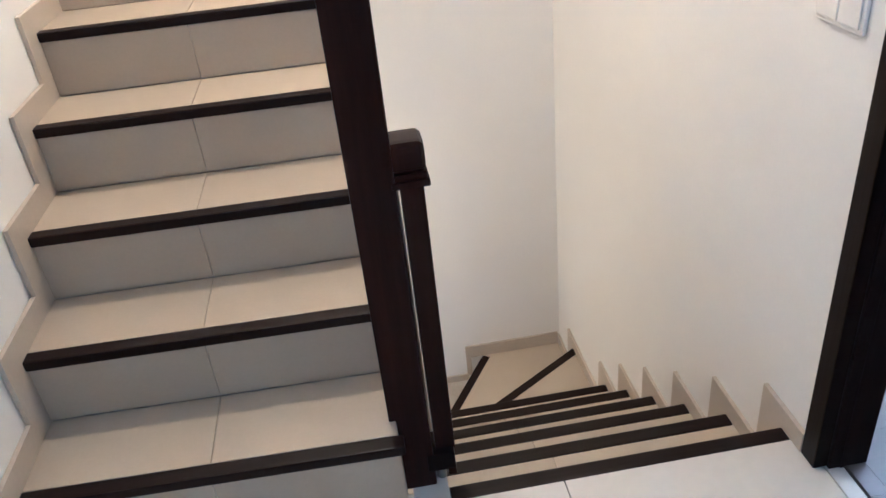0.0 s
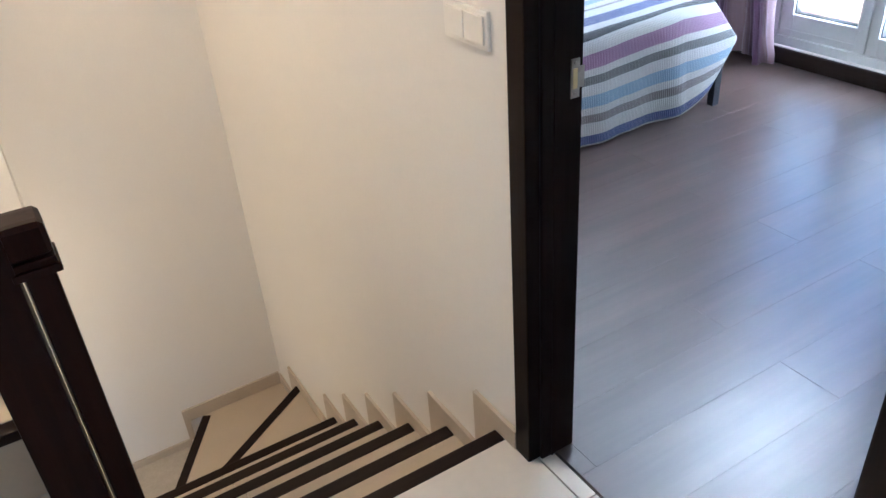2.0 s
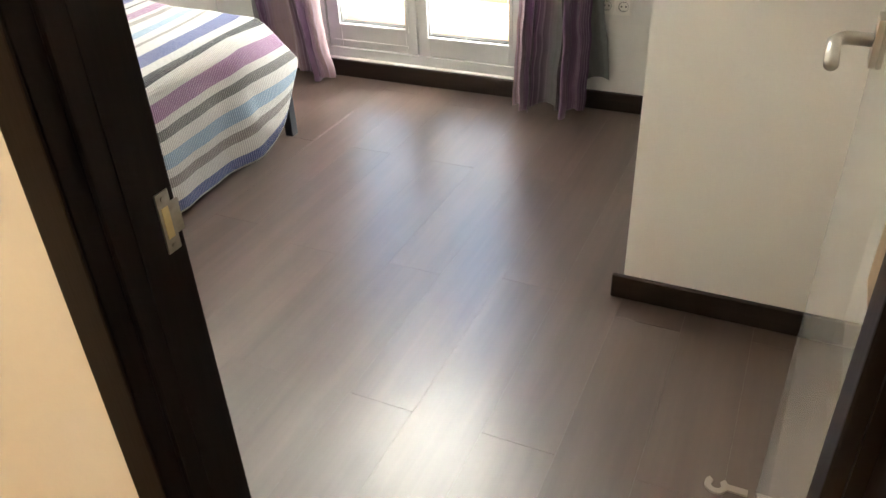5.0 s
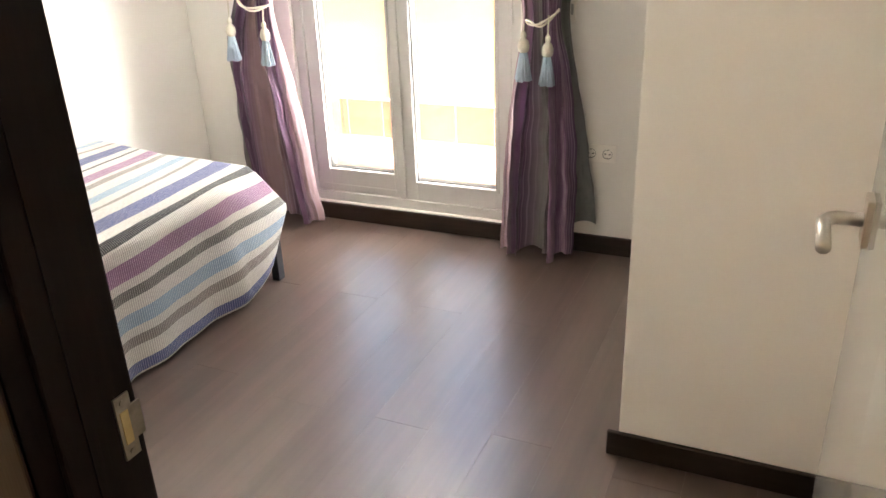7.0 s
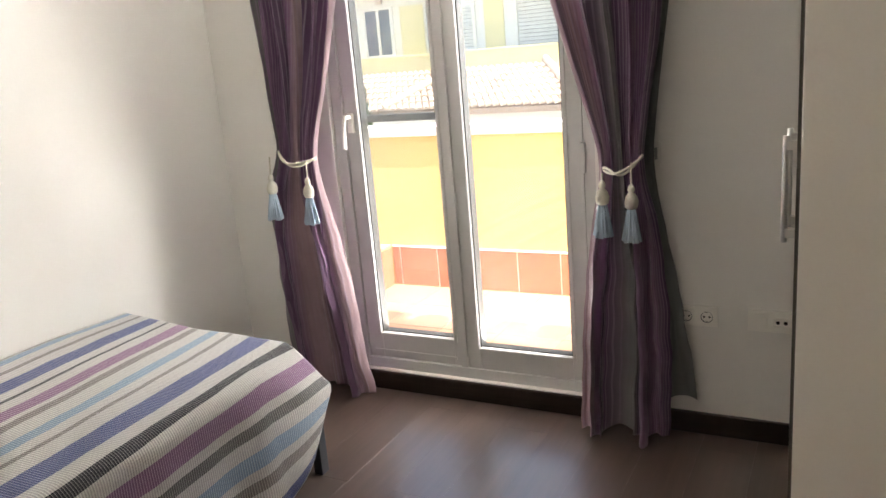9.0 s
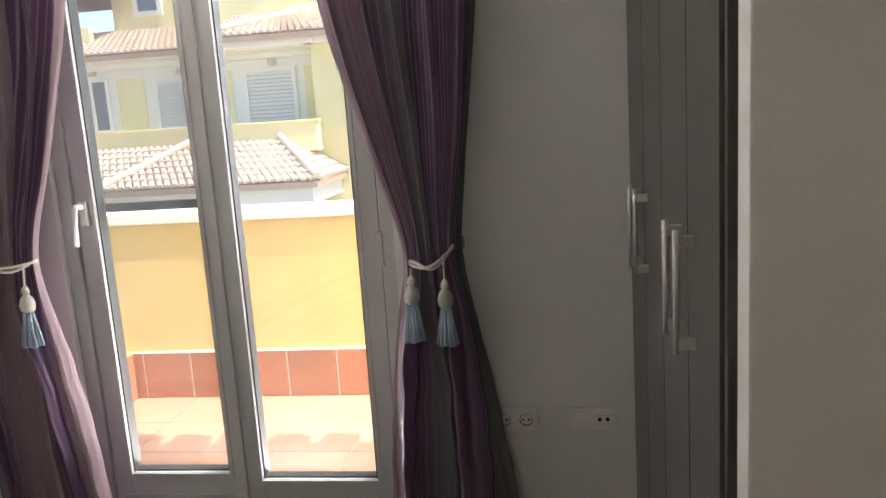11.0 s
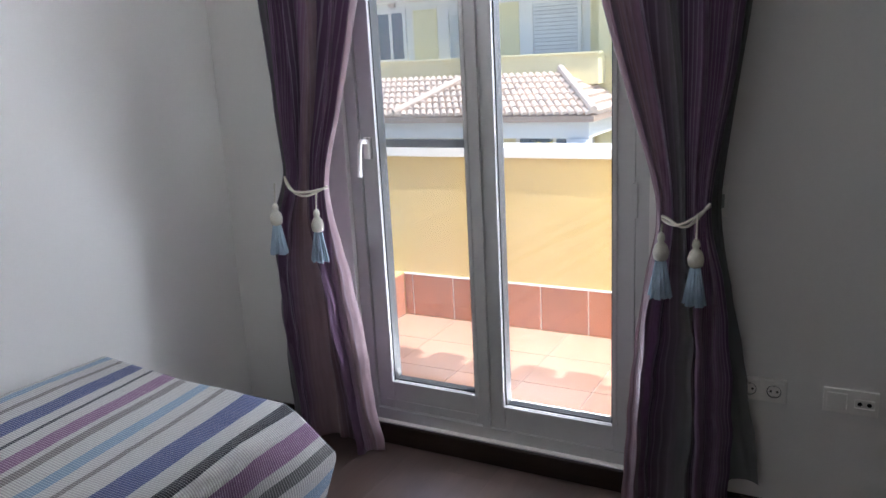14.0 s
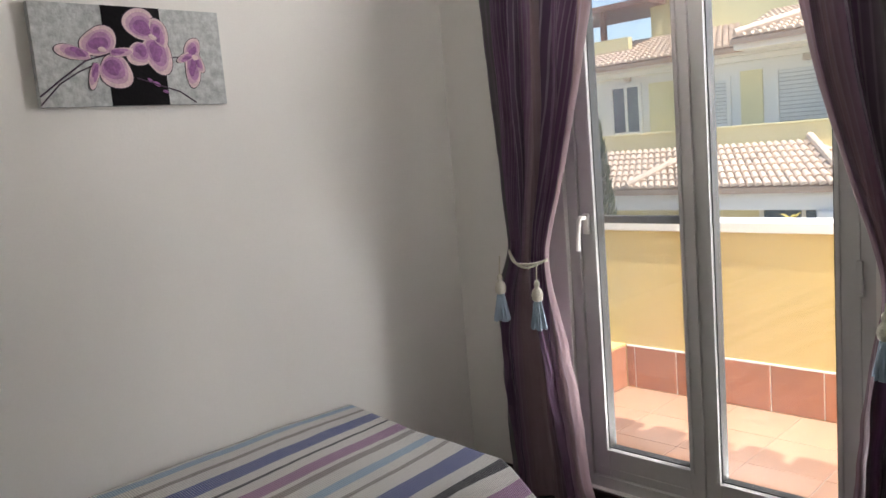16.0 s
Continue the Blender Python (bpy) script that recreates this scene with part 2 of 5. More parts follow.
def bedspread_material():
    m, nt, p = nodes_of("striped_quilted_cotton")
    uv = nt.nodes.new("ShaderNodeUVMap")
    sep = nt.nodes.new("ShaderNodeSeparateXYZ")
    link(nt, uv.outputs[0], sep.inputs[0])
    stops, at = [], 0.0
    for w, c in STRIPES:
        stops.append((at / SPREAD, c))
        at += w
    c = ramp(nt, sep.outputs["Y"], stops, step=True)
    fine = noise_node(nt, 220, position(nt), 2.0)
    c = mix(nt, 0.35, c, mix(nt, 1.0, c, ramp(nt, fine.outputs[0], [(0.3, (0.55,) * 3), (0.7, (1.0,) * 3)]), "MULTIPLY"))
    p.inputs["Roughness"].default_value = 0.9
    p.inputs["Sheen Weight"].default_value = 0.2
    waves = []
    for axis, n in (("X", 236.0), ("Y", 176.0)):
        mul = nt.nodes.new("ShaderNodeMath")
        mul.operation, mul.inputs[1].default_value = "MULTIPLY", n * 6.283
        link(nt, sep.outputs[axis], mul.inputs[0])
        sn = nt.nodes.new("ShaderNodeMath")
        sn.operation = "SINE"
        link(nt, mul.outputs[0], sn.inputs[0])
        waves.append(sn.outputs[0])
    add = nt.nodes.new("ShaderNodeMath")
    link(nt, waves[0], add.inputs[0])
    link(nt, waves[1], add.inputs[1])
    ribs = ramp(nt, waves[0], [(0.0, (0.72,) * 3), (0.45, (1.0,) * 3)])
    threads = ramp(nt, waves[0], [(0.72, (0.0,) * 3), (0.95, (0.38,) * 3)])
    link(nt, mix(nt, threads, mix(nt, 1.0, c, ribs, "MULTIPLY"), IVORY), p.inputs["Base Color"])
    bump(nt, p, add.outputs[0], 0.45, 0.002)
    return m


BEDCLOTH = bedspread_material()


def curtain_material(name, stops, pin):
    """Woven curtain: broad vertical bands with fine pinstripes, let through by daylight."""
    m, nt, p = nodes_of(name)
    uv = nt.nodes.new("ShaderNodeUVMap")
    sep = nt.nodes.new("ShaderNodeSeparateXYZ")
    link(nt, uv.outputs[0], sep.inputs[0])
    c = ramp(nt, sep.outputs["X"], stops)
    mul = nt.nodes.new("ShaderNodeMath")
    mul.operation, mul.inputs[1].default_value = "MULTIPLY", pin * 6.283
    link(nt, sep.outputs["X"], mul.inputs[0])
    sn = nt.nodes.new("ShaderNodeMath")
    sn.operation = "SINE"
    link(nt, mul.outputs[0], sn.inputs[0])
    zone = noise_node(nt, 9.0, None, 0.0)
    zm = nt.nodes.new("ShaderNodeCombineXYZ")
    link(nt, sep.outputs["X"], zm.inputs[0])
    link(nt, zm.outputs[0], zone.inputs["Vector"])
    zr = ramp(nt, zone.outputs[0], [(0.42, (0.08,) * 3), (0.52, (0.62,) * 3)])
    lines = ramp(nt, sn.outputs[0], [(0.55, (0, 0, 0)), (0.9, (1, 1, 1))])
    fac = nt.nodes.new("ShaderNodeMath")
    fac.operation = "MULTIPLY"
    link(nt, zr, fac.inputs[0])
    link(nt, lines, fac.inputs[1])
    c = mix(nt, fac.outputs[0], c, (0.46, 0.36, 0.44))
    link(nt, c, p.inputs["Base Color"])
    p.inputs["Roughness"].default_value = 0.55
    p.inputs["Sheen Weight"].default_value = 0.4
    fine = noise_node(nt, 60, position(nt, (1, 1, 0.15)), 3.0)
    relief = nt.nodes.new("ShaderNodeMath")
    relief.operation, relief.inputs[1].default_value = "MULTIPLY_ADD", 0.22
    link(nt, sn.outputs[0], relief.inputs[0])
    link(nt, fine.outputs[0], relief.inputs[2])
    bump(nt, p, relief.outputs[0], 0.4, 0.006)
    tr = nt.nodes.new("ShaderNodeBsdfTranslucent")
    link(nt, c, tr.inputs[0])
    ms = nt.nodes.new("ShaderNodeMixShader")
    ms.inputs[0].default_value = 0.30
    link(nt, p.outputs[0], ms.inputs[1])
    link(nt, tr.outputs[0], ms.inputs[2])
    link(nt, ms.outputs[0], nt.nodes["Material Output"].inputs["Surface"])
    return m


PURP, PLUM, PINKISH, SLATE, DEEP = (0.32, 0.18, 0.31), (0.19, 0.095, 0.19), (0.37, 0.25, 0.27), (0.25, 0.24, 0.235), (0.11, 0.06, 0.12)
CURT_A = curtain_material("purple_striped_curtain", [(0.0, SLATE), (0.04, SLATE), (0.06, PURP), (0.26, PLUM), (0.36, DEEP), (0.42, PURP), (0.465, PINKISH), (0.55, PINKISH), (0.585, DEEP), (0.62, PLUM), (0.69, PURP), (0.82, PLUM), (0.88, PURP), (0.97, PINKISH)], 64)
CURT_B = curtain_material("purple_grey_curtain", [(0.0, PINKISH), (0.10, PURP), (0.20, PINKISH), (0.27, PURP), (0.36, DEEP), (0.42, PLUM), (0.475, SLATE), (0.555, SLATE), (0.58, DEEP), (0.68, PURP), (0.84, PLUM), (0.93, PURP), (1.0, DEEP)], 64)
LINING = plain("grey_curtain_lining", (0.16, 0.16, 0.155), 0.8, var=0.06, scale=4, bscale=200, bstr=0.2)


# ---- building helpers ----
def origin(ob):
    v = Vector((0, 0, 0))
    while ob is not None:
        v += ob.location
        ob = ob.parent
    return v


def thing(name, at, label, category, group="", kind=""):
    ob = new(name)
    ob.location = at
    ob.empty_display_size = 0.05
    return tagged(ob, label, category, group, kind)


def part(name, bm, material, parent=None, label="", smooth=False):
    """Links a bmesh, built in world coordinates, as one mesh under its thing."""
    if parent is not None:
        bmesh.ops.translate(bm, vec=-origin(parent), verts=bm.verts)
    me = bpy.data.meshes.new(name)
    bm.to_mesh(me)
    bm.free()
    for f in me.polygons:
        f.use_smooth = smooth
    me.materials.append(material)
    ob = new(name, me)
    if parent is not None:
        ob.parent = parent
    if label:
        ob["label"] = label
    return ob


def box(bm, a, b, bevel=0.0, seg=2):
    geo = bmesh.ops.create_cube(bm, size=1.0)
    vs = geo["verts"]
    for v in vs:
        v.co = Vector([(a[i] + b[i]) / 2 + v.co[i] * (b[i] - a[i]) for i in range(3)])
    if bevel:
        es = list({e for v in vs for e in v.link_edges})
        bmesh.ops.bevel(bm, geom=es, offset=bevel, segments=seg, affect="EDGES", profile=0.7)
    return bm


def bx(a, b, bevel=0.0, seg=2):
    return box(bmesh.new(), a, b, bevel, seg)


def boxes(*pairs, bevel=0.0):
    bm = bmesh.new()
    for a, b in pairs:
        box(bm, a, b, bevel)
    return bm


def rod(bm, a, b, r, seg=16, r2=None):
    a, b = Vector(a), Vector(b)
    d = b - a
    m = Matrix.Translation((a + b) / 2) @ d.to_track_quat("Z", "Y").to_matrix().to_4x4()
    bmesh.ops.create_cone(bm, cap_ends=True, segments=seg, radius1=r, radius2=r if r2 is None else r2, depth=d.length, matrix=m)
    return bm


def prism(outline, axis, lo, hi):
    """A flat outline of two coordinates, drawn out along an axis."""
    bm = bmesh.new()
    rest = [i for i in range(3) if i != axis]

    def at(p, h):
        v = [0, 0, 0]
        v[axis], v[rest[0]], v[rest[1]] = h, p[0], p[1]
        return bm.verts.new(v)
    lower, upper = [at(p, lo) for p in outline], [at(p, hi) for p in outline]
    n = len(outline)
    bm.faces.new(lower)
    bm.faces.new(upper[::-1])
    for i in range(n):
        bm.faces.new((lower[i], upper[i], upper[(i + 1) % n], lower[(i + 1) % n]))
    bmesh.ops.recalc_face_normals(bm, faces=bm.faces)
    return bm


def lathe(bm, at, profile, seg=20):
    rings = []
    for r, z in profile:
        rings.append([bm.verts.new((at[0] + r * math.cos(2 * math.pi * i / seg), at[1] + r * math.sin(2 * math.pi * i / seg), at[2] + z)) for i in range(seg)])
    for p, q in zip(rings, rings[1:]):
        for i in range(seg):
            bm.faces.new((p[i], p[(i + 1) % seg], q[(i + 1) % seg], q[i]))
    bm.faces.new(rings[0][::-1])
    bm.faces.new(rings[-1])
    bmesh.ops.recalc_face_normals(bm, faces=bm.faces)
    return bm


def tube(bm, pts, r, seg=10):
    pts = [Vector(p) for p in pts]
    rings = []
    for i, p in enumerate(pts):
        d = (pts[min(i + 1, len(pts) - 1)] - pts[max(i - 1, 0)]).normalized()
        q = d.to_track_quat("Z", "Y")
        rings.append([bm.verts.new(p + q @ Vector((r * math.cos(2 * math.pi * k / seg), r * math.sin(2 * math.pi * k / seg), 0))) for k in range(seg)])
    for a, b in zip(rings, rings[1:]):
        for k in range(seg):
            bm.faces.new((a[k], a[(k + 1) % seg], b[(k + 1) % seg], b[k]))
    bm.faces.new(rings[0][::-1])
    bm.faces.new(rings[-1])
    bmesh.ops.recalc_face_normals(bm, faces=bm.faces)
    return bm


def structure(name, bm, material, label, category):
    return tagged(part(name, bm, material), label, category, kind="structure")


def piece_mesh(name, size, material, bevel=0.002):
    bm = bx((-size[0] / 2, -size[1] / 2, -size[2] / 2), (size[0] / 2, size[1] / 2, size[2] / 2), bevel, 1)
    me = bpy.data.meshes.new(name)
    bm.to_mesh(me)
    bm.free()
    me.materials.append(material)
    return me


MESHES = {}


def piece(name, a, b, material, parent, bevel=0.0015):
    """One tile or plank between two corners; alike pieces share a mesh."""
    size = tuple(round(b[i] - a[i], 4) for i in range(3))
    key = (name, size, material.name)
    if key not in MESHES:
        MESHES[key] = piece_mesh(name, size, material, bevel)
    ob = new(name, MESHES[key])
    ob.parent = parent
    ob.location = Vector([(a[i] + b[i]) / 2 for i in range(3)]) - origin(parent)
    return ob


# ---- plan, in metres ----
DX0, DX1 = 0.932, 1.036            # partition between hall and bedroom
OY0, OY1 = 0.535, 1.250            # clear door opening
WX0, WX1 = 3.655, 3.90             # window wall
BY = 3.405                         # wall behind the bed
FY0, FY1, FZ0, FZ1 = 1.700, 2.812, 0.086, 2.37   # french door opening
BLX, BLY = 2.337, 0.975            # corner of the wall block beside the wardrobe
PY = 0.40                          # wall of the entrance nook
CZ = 2.50
RISE, GO, NOSE = 0.193, 0.2585, 1.383
UPX0, UPX1 = -0.822, -0.004         # upward flight
DNX0 = 0.094                       # downward flight, inner side
BACKY = 3.505
UPN, UPG, UPZ, UPR = 1.346, 0.2525, 0.2215, 0.1805   # upward flight: first nosing, going, first height, rise

# ---- shell of the bedroom ----
structure("wall_door", boxes(((DX0, -1.6, -0.05), (DX1, OY0 - 0.035, CZ)), ((DX0, OY1 + 0.035, -2.2), (DX1, BACKY + 0.12, CZ + 2.6)), ((DX0, OY0 - 0.035, 2.07), (DX1, OY1 + 0.035, CZ))),
          WALL, "cream painted partition wall with a doorway", "wall")
structure("wall_bed", bx((DX1, BY, -0.05), (WX1, BY + 0.15, CZ)), WALL, "cream painted wall beside the bed", "wall")
structure("wall_window", boxes(((WX0, PY, -0.05), (WX1, FY0, CZ)), ((WX0, FY1, -0.05), (WX1, BY, CZ)), ((WX0, FY0, FZ1), (WX1, FY1, CZ)), ((WX0, FY0, -0.05), (WX1, FY1, FZ0 - 0.0005))),
          WALL, "cream painted wall round the french door", "wall")
structure("wall_block", bx((BLX, PY - 0.1, -0.05), (BLX + 0.062, BLY, CZ), 0.004), WALL, "cream painted end wall beside the wardrobe", "wall")
structure("wall_nook", bx((DX1, PY - 0.12, -0.05), (BLX, PY, CZ)), WALL, "cream painted wall behind the open glass door", "wall")
structure("wall_wardrobe_back", bx((BLX + 0.062, PY - 0.12, -0.05), (WX0, PY, CZ)), WALL, "plain wall behind the wardrobe", "wall")
structure("ceiling_bedroom", bx((DX1, PY - 0.1, CZ), (WX1, BY + 0.15, CZ + 0.15)), CEIL, "white bedroom ceiling", "ceiling")


def board(name, a, b, label):
    return structure(name, bx(a, b, 0.003, 1), BASEWOOD, label, "baseboard")


BH = 0.083
board("baseboard_window", (WX0 - 0.014, BLY, 0.0), (WX0, BY, BH), "dark brown wooden baseboard below the french door")
board("baseboard_bed", (DX1, BY - 0.014, 0.0), (WX0 - 0.014, BY, BH), "dark brown wooden baseboard along the bed wall")
board("baseboard_block", (BLX - 0.014, PY + 0.014, 0.0), (BLX, BLY + 0.03, 0.077), "dark brown wooden baseboard on the end wall")
board("baseboard_nook", (DX1, PY, 0.0), (BLX - 0.014, PY + 0.014, BH), "dark brown wooden baseboard in the nook")
board("baseboard_door_wall", (DX1, OY1 + 0.10, 0.0), (DX1 + 0.014, BY - 0.014, BH), "dark brown wooden baseboard beside the door")

# ---- hall and stairwell shell ----
HX0 = UPX0 - 0.002
structure("wall_hall_left", bx((HX0 - 0.12, -1.6, -2.2), (HX0, BACKY + 0.12, CZ + 2.6)), HALLWALL, "white painted wall beside the upward stairs", "wall")
structure("wall_stair_back", bx((HX0, BACKY, -2.2), (DX0, BACKY + 0.12, CZ + 2.6)), HALLWALL, "white painted wall at the turn of the stairs", "wall")
structure("wall_hall_back", bx((HX0, -1.72, -0.05), (DX1, -1.6, CZ)), HALLWALL, "white painted wall at the end of the hall", "wall")
structure("ceiling_hall", bx((HX0, -1.6, CZ), (DX0, 1.9, CZ + 0.12)), CEIL, "white hall ceiling", "ceiling")
structure("ceiling_stairs", bx((HX0, 1.9, CZ + 2.45), (DX0, BACKY, CZ + 2.6)), CEIL, "white ceiling above the stairs", "ceiling")
structure("wall_stair_head", bx((HX0, 1.8, CZ + 0.12), (DX0, 1.9, CZ + 2.6)), HALLWALL, "white painted wall above the hall", "wall")
structure("ground_stair_foot", bx((HX0 - 0.1, 1.2, -2.25), (DX0, BACKY, -2.2)), GRIND, "pale tiled floor at the foot of the stairs", "floor")

# ---- hall floor ----
hall_floor = structure("floor_hall", bx((HX0, -1.6, -0.06), (DX0 + 0.062, NOSE - 0.03, -0.011)), GRIND, "glossy cream porcelain tile floor", "floor")
TX, TY, TS = 0.362, 1.088, 0.588
for i in range(-3, 3):
    for j in range(-5, 2):
        x0, x1 = max(HX0, TX + i * TS), min(DX0 + 0.060, TX + (i + 1) * TS)
        y0, y1 = max(-1.6, TY + (j - 1) * TS), min(NOSE - 0.036, TY + j * TS)
        if x1 - x0 > 0.02 and y1 - y0 > 0.02:
            piece("tile", (x0 + 0.0015, y0 + 0.0015, -0.0105), (x1 - 0.0015, y1 - 0.0015, 0.0), TILE, hall_floor, 0.001)

# landing edge that carries the posts, between the flights
part("edge_tile", bx((UPX1 + 0.013, NOSE - 0.035, -0.06), (DNX0 - 0.001, 1.52, 0.0), 0.001), TILE, hall_floor)

# ---- stairs ----
stairs_up = thing("staircase", (-0.4, NOSE, 0), "beige tiled stairs going up with dark wooden nosings", "stairs", kind="structure")
core = [(UPN + 0.02, 0.0)]
for k in range(12):
    core += [(UPN + 0.02 + UPG * k, (UPZ + UPR * k) - 0.012), (UPN + 0.02 + UPG * (k + 1), (UPZ + UPR * k) - 0.012)]
core += [(UPN + UPG * 12, (UPZ + UPR * 10) - 0.1), (UPN + 0.9, 0.0)]
part("stair_core", prism(core, 0, UPX0, UPX1), GRIND, stairs_up)
MIDX = -0.41
for k in range(11):
    y, z = UPN + UPG * k, (UPZ + UPR * k)
    for a, b in ((UPX0, MIDX), (MIDX, UPX1)):
        piece("riser_tile", (a + 0.0005, y + 0.004, (z - UPR if k else 0) + 0.001), (b - 0.0005, y + 0.020, z - 0.025), STAIRTILE, stairs_up)
        piece("tread_tile", (a + 0.0005, y + 0.037, z - 0.0115), (b - 0.0005, y + UPG + 0.0035, z), STAIRTILE, stairs_up)
    part("nosing", bx((UPX0, y - 0.003, z - 0.025), (UPX1 + 0.012, y + 0.036, z + 0.001), 0.005), NOSEWOOD, stairs_up)

# the flight is built slightly out of square: its open side stands forward
SKEW, skewed = 0.030, set()
for child in stairs_up.children:
    if child.data.name not in skewed:
        skewed.add(child.data.name)
        for v in child.data.vertices:
            v.co.y -= SKEW * (child.location.x + v.co.x + stairs_up.location.x - UPX0)

stairs_down = thing("staircase", (0.5, NOSE, 0), "beige tiled winding stairs going down with dark nosings", "stairs", kind="structure")
core = [(NOSE - 0.03, -0.013)]
for k in range(6):
    core += [(NOSE - 0.013 + GO * k, -RISE * k - 0.013), (NOSE - 0.013 + GO * k, -RISE * (k + 1) - 0.013)]
core += [(BACKY, -RISE * 6 - 0.35), (NOSE - 0.03, -2.2)]
core.insert(-2, (NOSE + GO * 5.2, -RISE * 6 - 0.35))
part("stair_core", prism(core, 0, DNX0, DX0), GRIND, stairs_down)
for k in range(6):
    y, z = NOSE + GO * k, -RISE * k
    part("nosing", bx((DNX0, y - 0.040, z - 0.034), (DX0 - 0.012, y + 0.004, z + 0.001), 0.005), NOSEWOOD, stairs_down)
    for a, b in ((DNX0, 0.40), (0.40, DX0)):
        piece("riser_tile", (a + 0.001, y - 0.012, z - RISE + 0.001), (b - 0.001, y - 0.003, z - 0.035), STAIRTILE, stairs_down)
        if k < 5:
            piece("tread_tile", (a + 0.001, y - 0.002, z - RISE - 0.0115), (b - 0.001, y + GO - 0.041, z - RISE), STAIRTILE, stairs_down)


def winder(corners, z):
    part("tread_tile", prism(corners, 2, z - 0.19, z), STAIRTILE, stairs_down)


y5 = NOSE + GO * 5
PIV = (0.19, y5 + 0.03)
winder([(DNX0, y5), (DX0, y5), (DX0, 3.205), (0.47, 2.90), PIV, (DNX0, y5 + 0.03)], -RISE * 6)
winder([PIV, (0.47, 2.90), (DX0, 3.205), (DX0, BACKY), (0.495, BACKY), (0.26, 3.125), (DNX0, y5 + 0.10)], -RISE * 7)
winder([(DNX0, y5 + 0.1), (0.26, 3.125), (0.495, BACKY), (-0.2, BACKY), (-0.2, y5 + 0.1)], -RISE * 8)
winder([(-0.2, 2.6), (-0.2, BACKY), (HX0, BACKY), (HX0, 2.6)], -RISE * 9)


def bar(bm, a, b, w, h):
    """A level bar from a to b on the plan, w wide, its top at a's height."""
    a, b = Vector(a), Vector(b)
    d = (b - a).normalized()
    n = Vector((-d.y, d.x, 0)) * w
    vs = [a, b, b + n, a + n]
    lo = [bm.verts.new(v - Vector((0, 0, h))) for v in vs]
    hi = [bm.verts.new(v) for v in vs]
    bm.faces.new(hi)
    bm.faces.new(lo[::-1])
    for i in range(4):
        bm.faces.new((lo[i], lo[(i + 1) % 4], hi[(i + 1) % 4], hi[i]))
    bmesh.ops.recalc_face_normals(bm, faces=bm.faces)
    return bm


part("nosing", bar(bmesh.new(), (0.915, 3.19, -RISE * 6 + 0.003), (0.21, 2.73, -RISE * 6 + 0.003), 0.042, 0.034), NOSEWOOD, stairs_down)
part("nosing", bar(bmesh.new(), (0.485, 3.49, -RISE * 7 + 0.003), (0.215, 3.055, -RISE * 7 + 0.003), 0.042, 0.034), NOSEWOOD, stairs_down)
# wall of the well under the upward flight
structure("wall_stair_core", prism([(NOSE + 0.1, -2.2), (y5 - 0.02, -2.2), (y5 - 0.02, RISE * 5 - 0.2), (NOSE + 0.1, 0.0)], 0, UPX1 + 0.020, DNX0 - 0.006), HALLWALL, "white painted wall between the stair flights", "wall")


def zigzag(name, x0, x1, h, off, up, label):
    """Stepped skirting along a flight."""
    pts = []
    if up:
        pts = [(UPN - 0.55, 0.0), (UPN - 0.55, h), (UPN - off, h)]
        for k in range(11):
            z = (UPZ + UPR * k) + h
            pts += [(UPN - off + UPG * k, z), (UPN - off + UPG * (k + 1), z)]
        for k in range(10, -1, -1):
            pts += [(UPN + 0.012 + UPG * (k + 1), (UPZ + UPR * k) - 0.004), (UPN + 0.012 + UPG * k, (UPZ + UPR * k) - 0.004)]
        pts += [(UPN + 0.012, 0.0)]
    else:
        pts = [(OY1 + 0.053, 0.0), (OY1 + 0.053, h)]
        for k in range(6):
            pts += [(NOSE + off + GO * k, h - RISE * k), (NOSE + off + GO * k, h - RISE * (k + 1))]
        pts += [(3.19 + off, h - RISE * 6), (3.19 + off, h - RISE * 7), (BACKY, h - RISE * 7), (BACKY, -RISE * 7), (3.19, -RISE * 7), (3.19, -RISE * 6)]
        for k in range(5, -1, -1):
            pts += [(NOSE + GO * k - 0.004, -RISE * (k + 1)), (NOSE + GO * k - 0.004, -RISE * k)]
    structure(name, prism(pts, 0, x0, x1), SKIRTTILE, label, "skirting")


zigzag("trim_stairs_down", DX0 - 0.012, DX0 - 0.0005, 0.056, 0.103, False, "beige stepped tile skirting along the stairs")
zigzag("trim_stairs_up", UPX0, UPX0 + 0.012, 0.064, 0.076, True, "beige stepped tile skirting along the stairs")
structure("trim_stair_back", boxes(((0.40, BACKY - 0.012, -RISE * 7), (DX0 - 0.013, BACKY, -RISE * 7 + 0.075)), ((-0.2, BACKY - 0.012, -RISE * 8), (0.399, BACKY, -RISE * 8 + 0.075)), ((0.392, BACKY - 0.0125, -RISE * 8 + 0.07), (0.42, BACKY - 0.0005, -RISE * 7 + 0.074))),
          SKIRTTILE, "beige tile skirting at the turn of the stairs", "skirting")


def newel():
    t = thing("newel_post", (0.02, 1.45, 0), "tall dark-stained square wooden newel post by the stairs", "post")
    part("shaft", bx((-0.020, 1.402, 0.0), (0.068, 1.490, 1.150), 0.005), POSTWOOD, t)
    part("cap", boxes(((-0.032, 1.390, 1.150), (0.080, 1.502, 1.173)), ((-0.024, 1.398, 1.173), (0.072, 1.494, 1.203)), bevel=0.008), POSTWOOD, t)


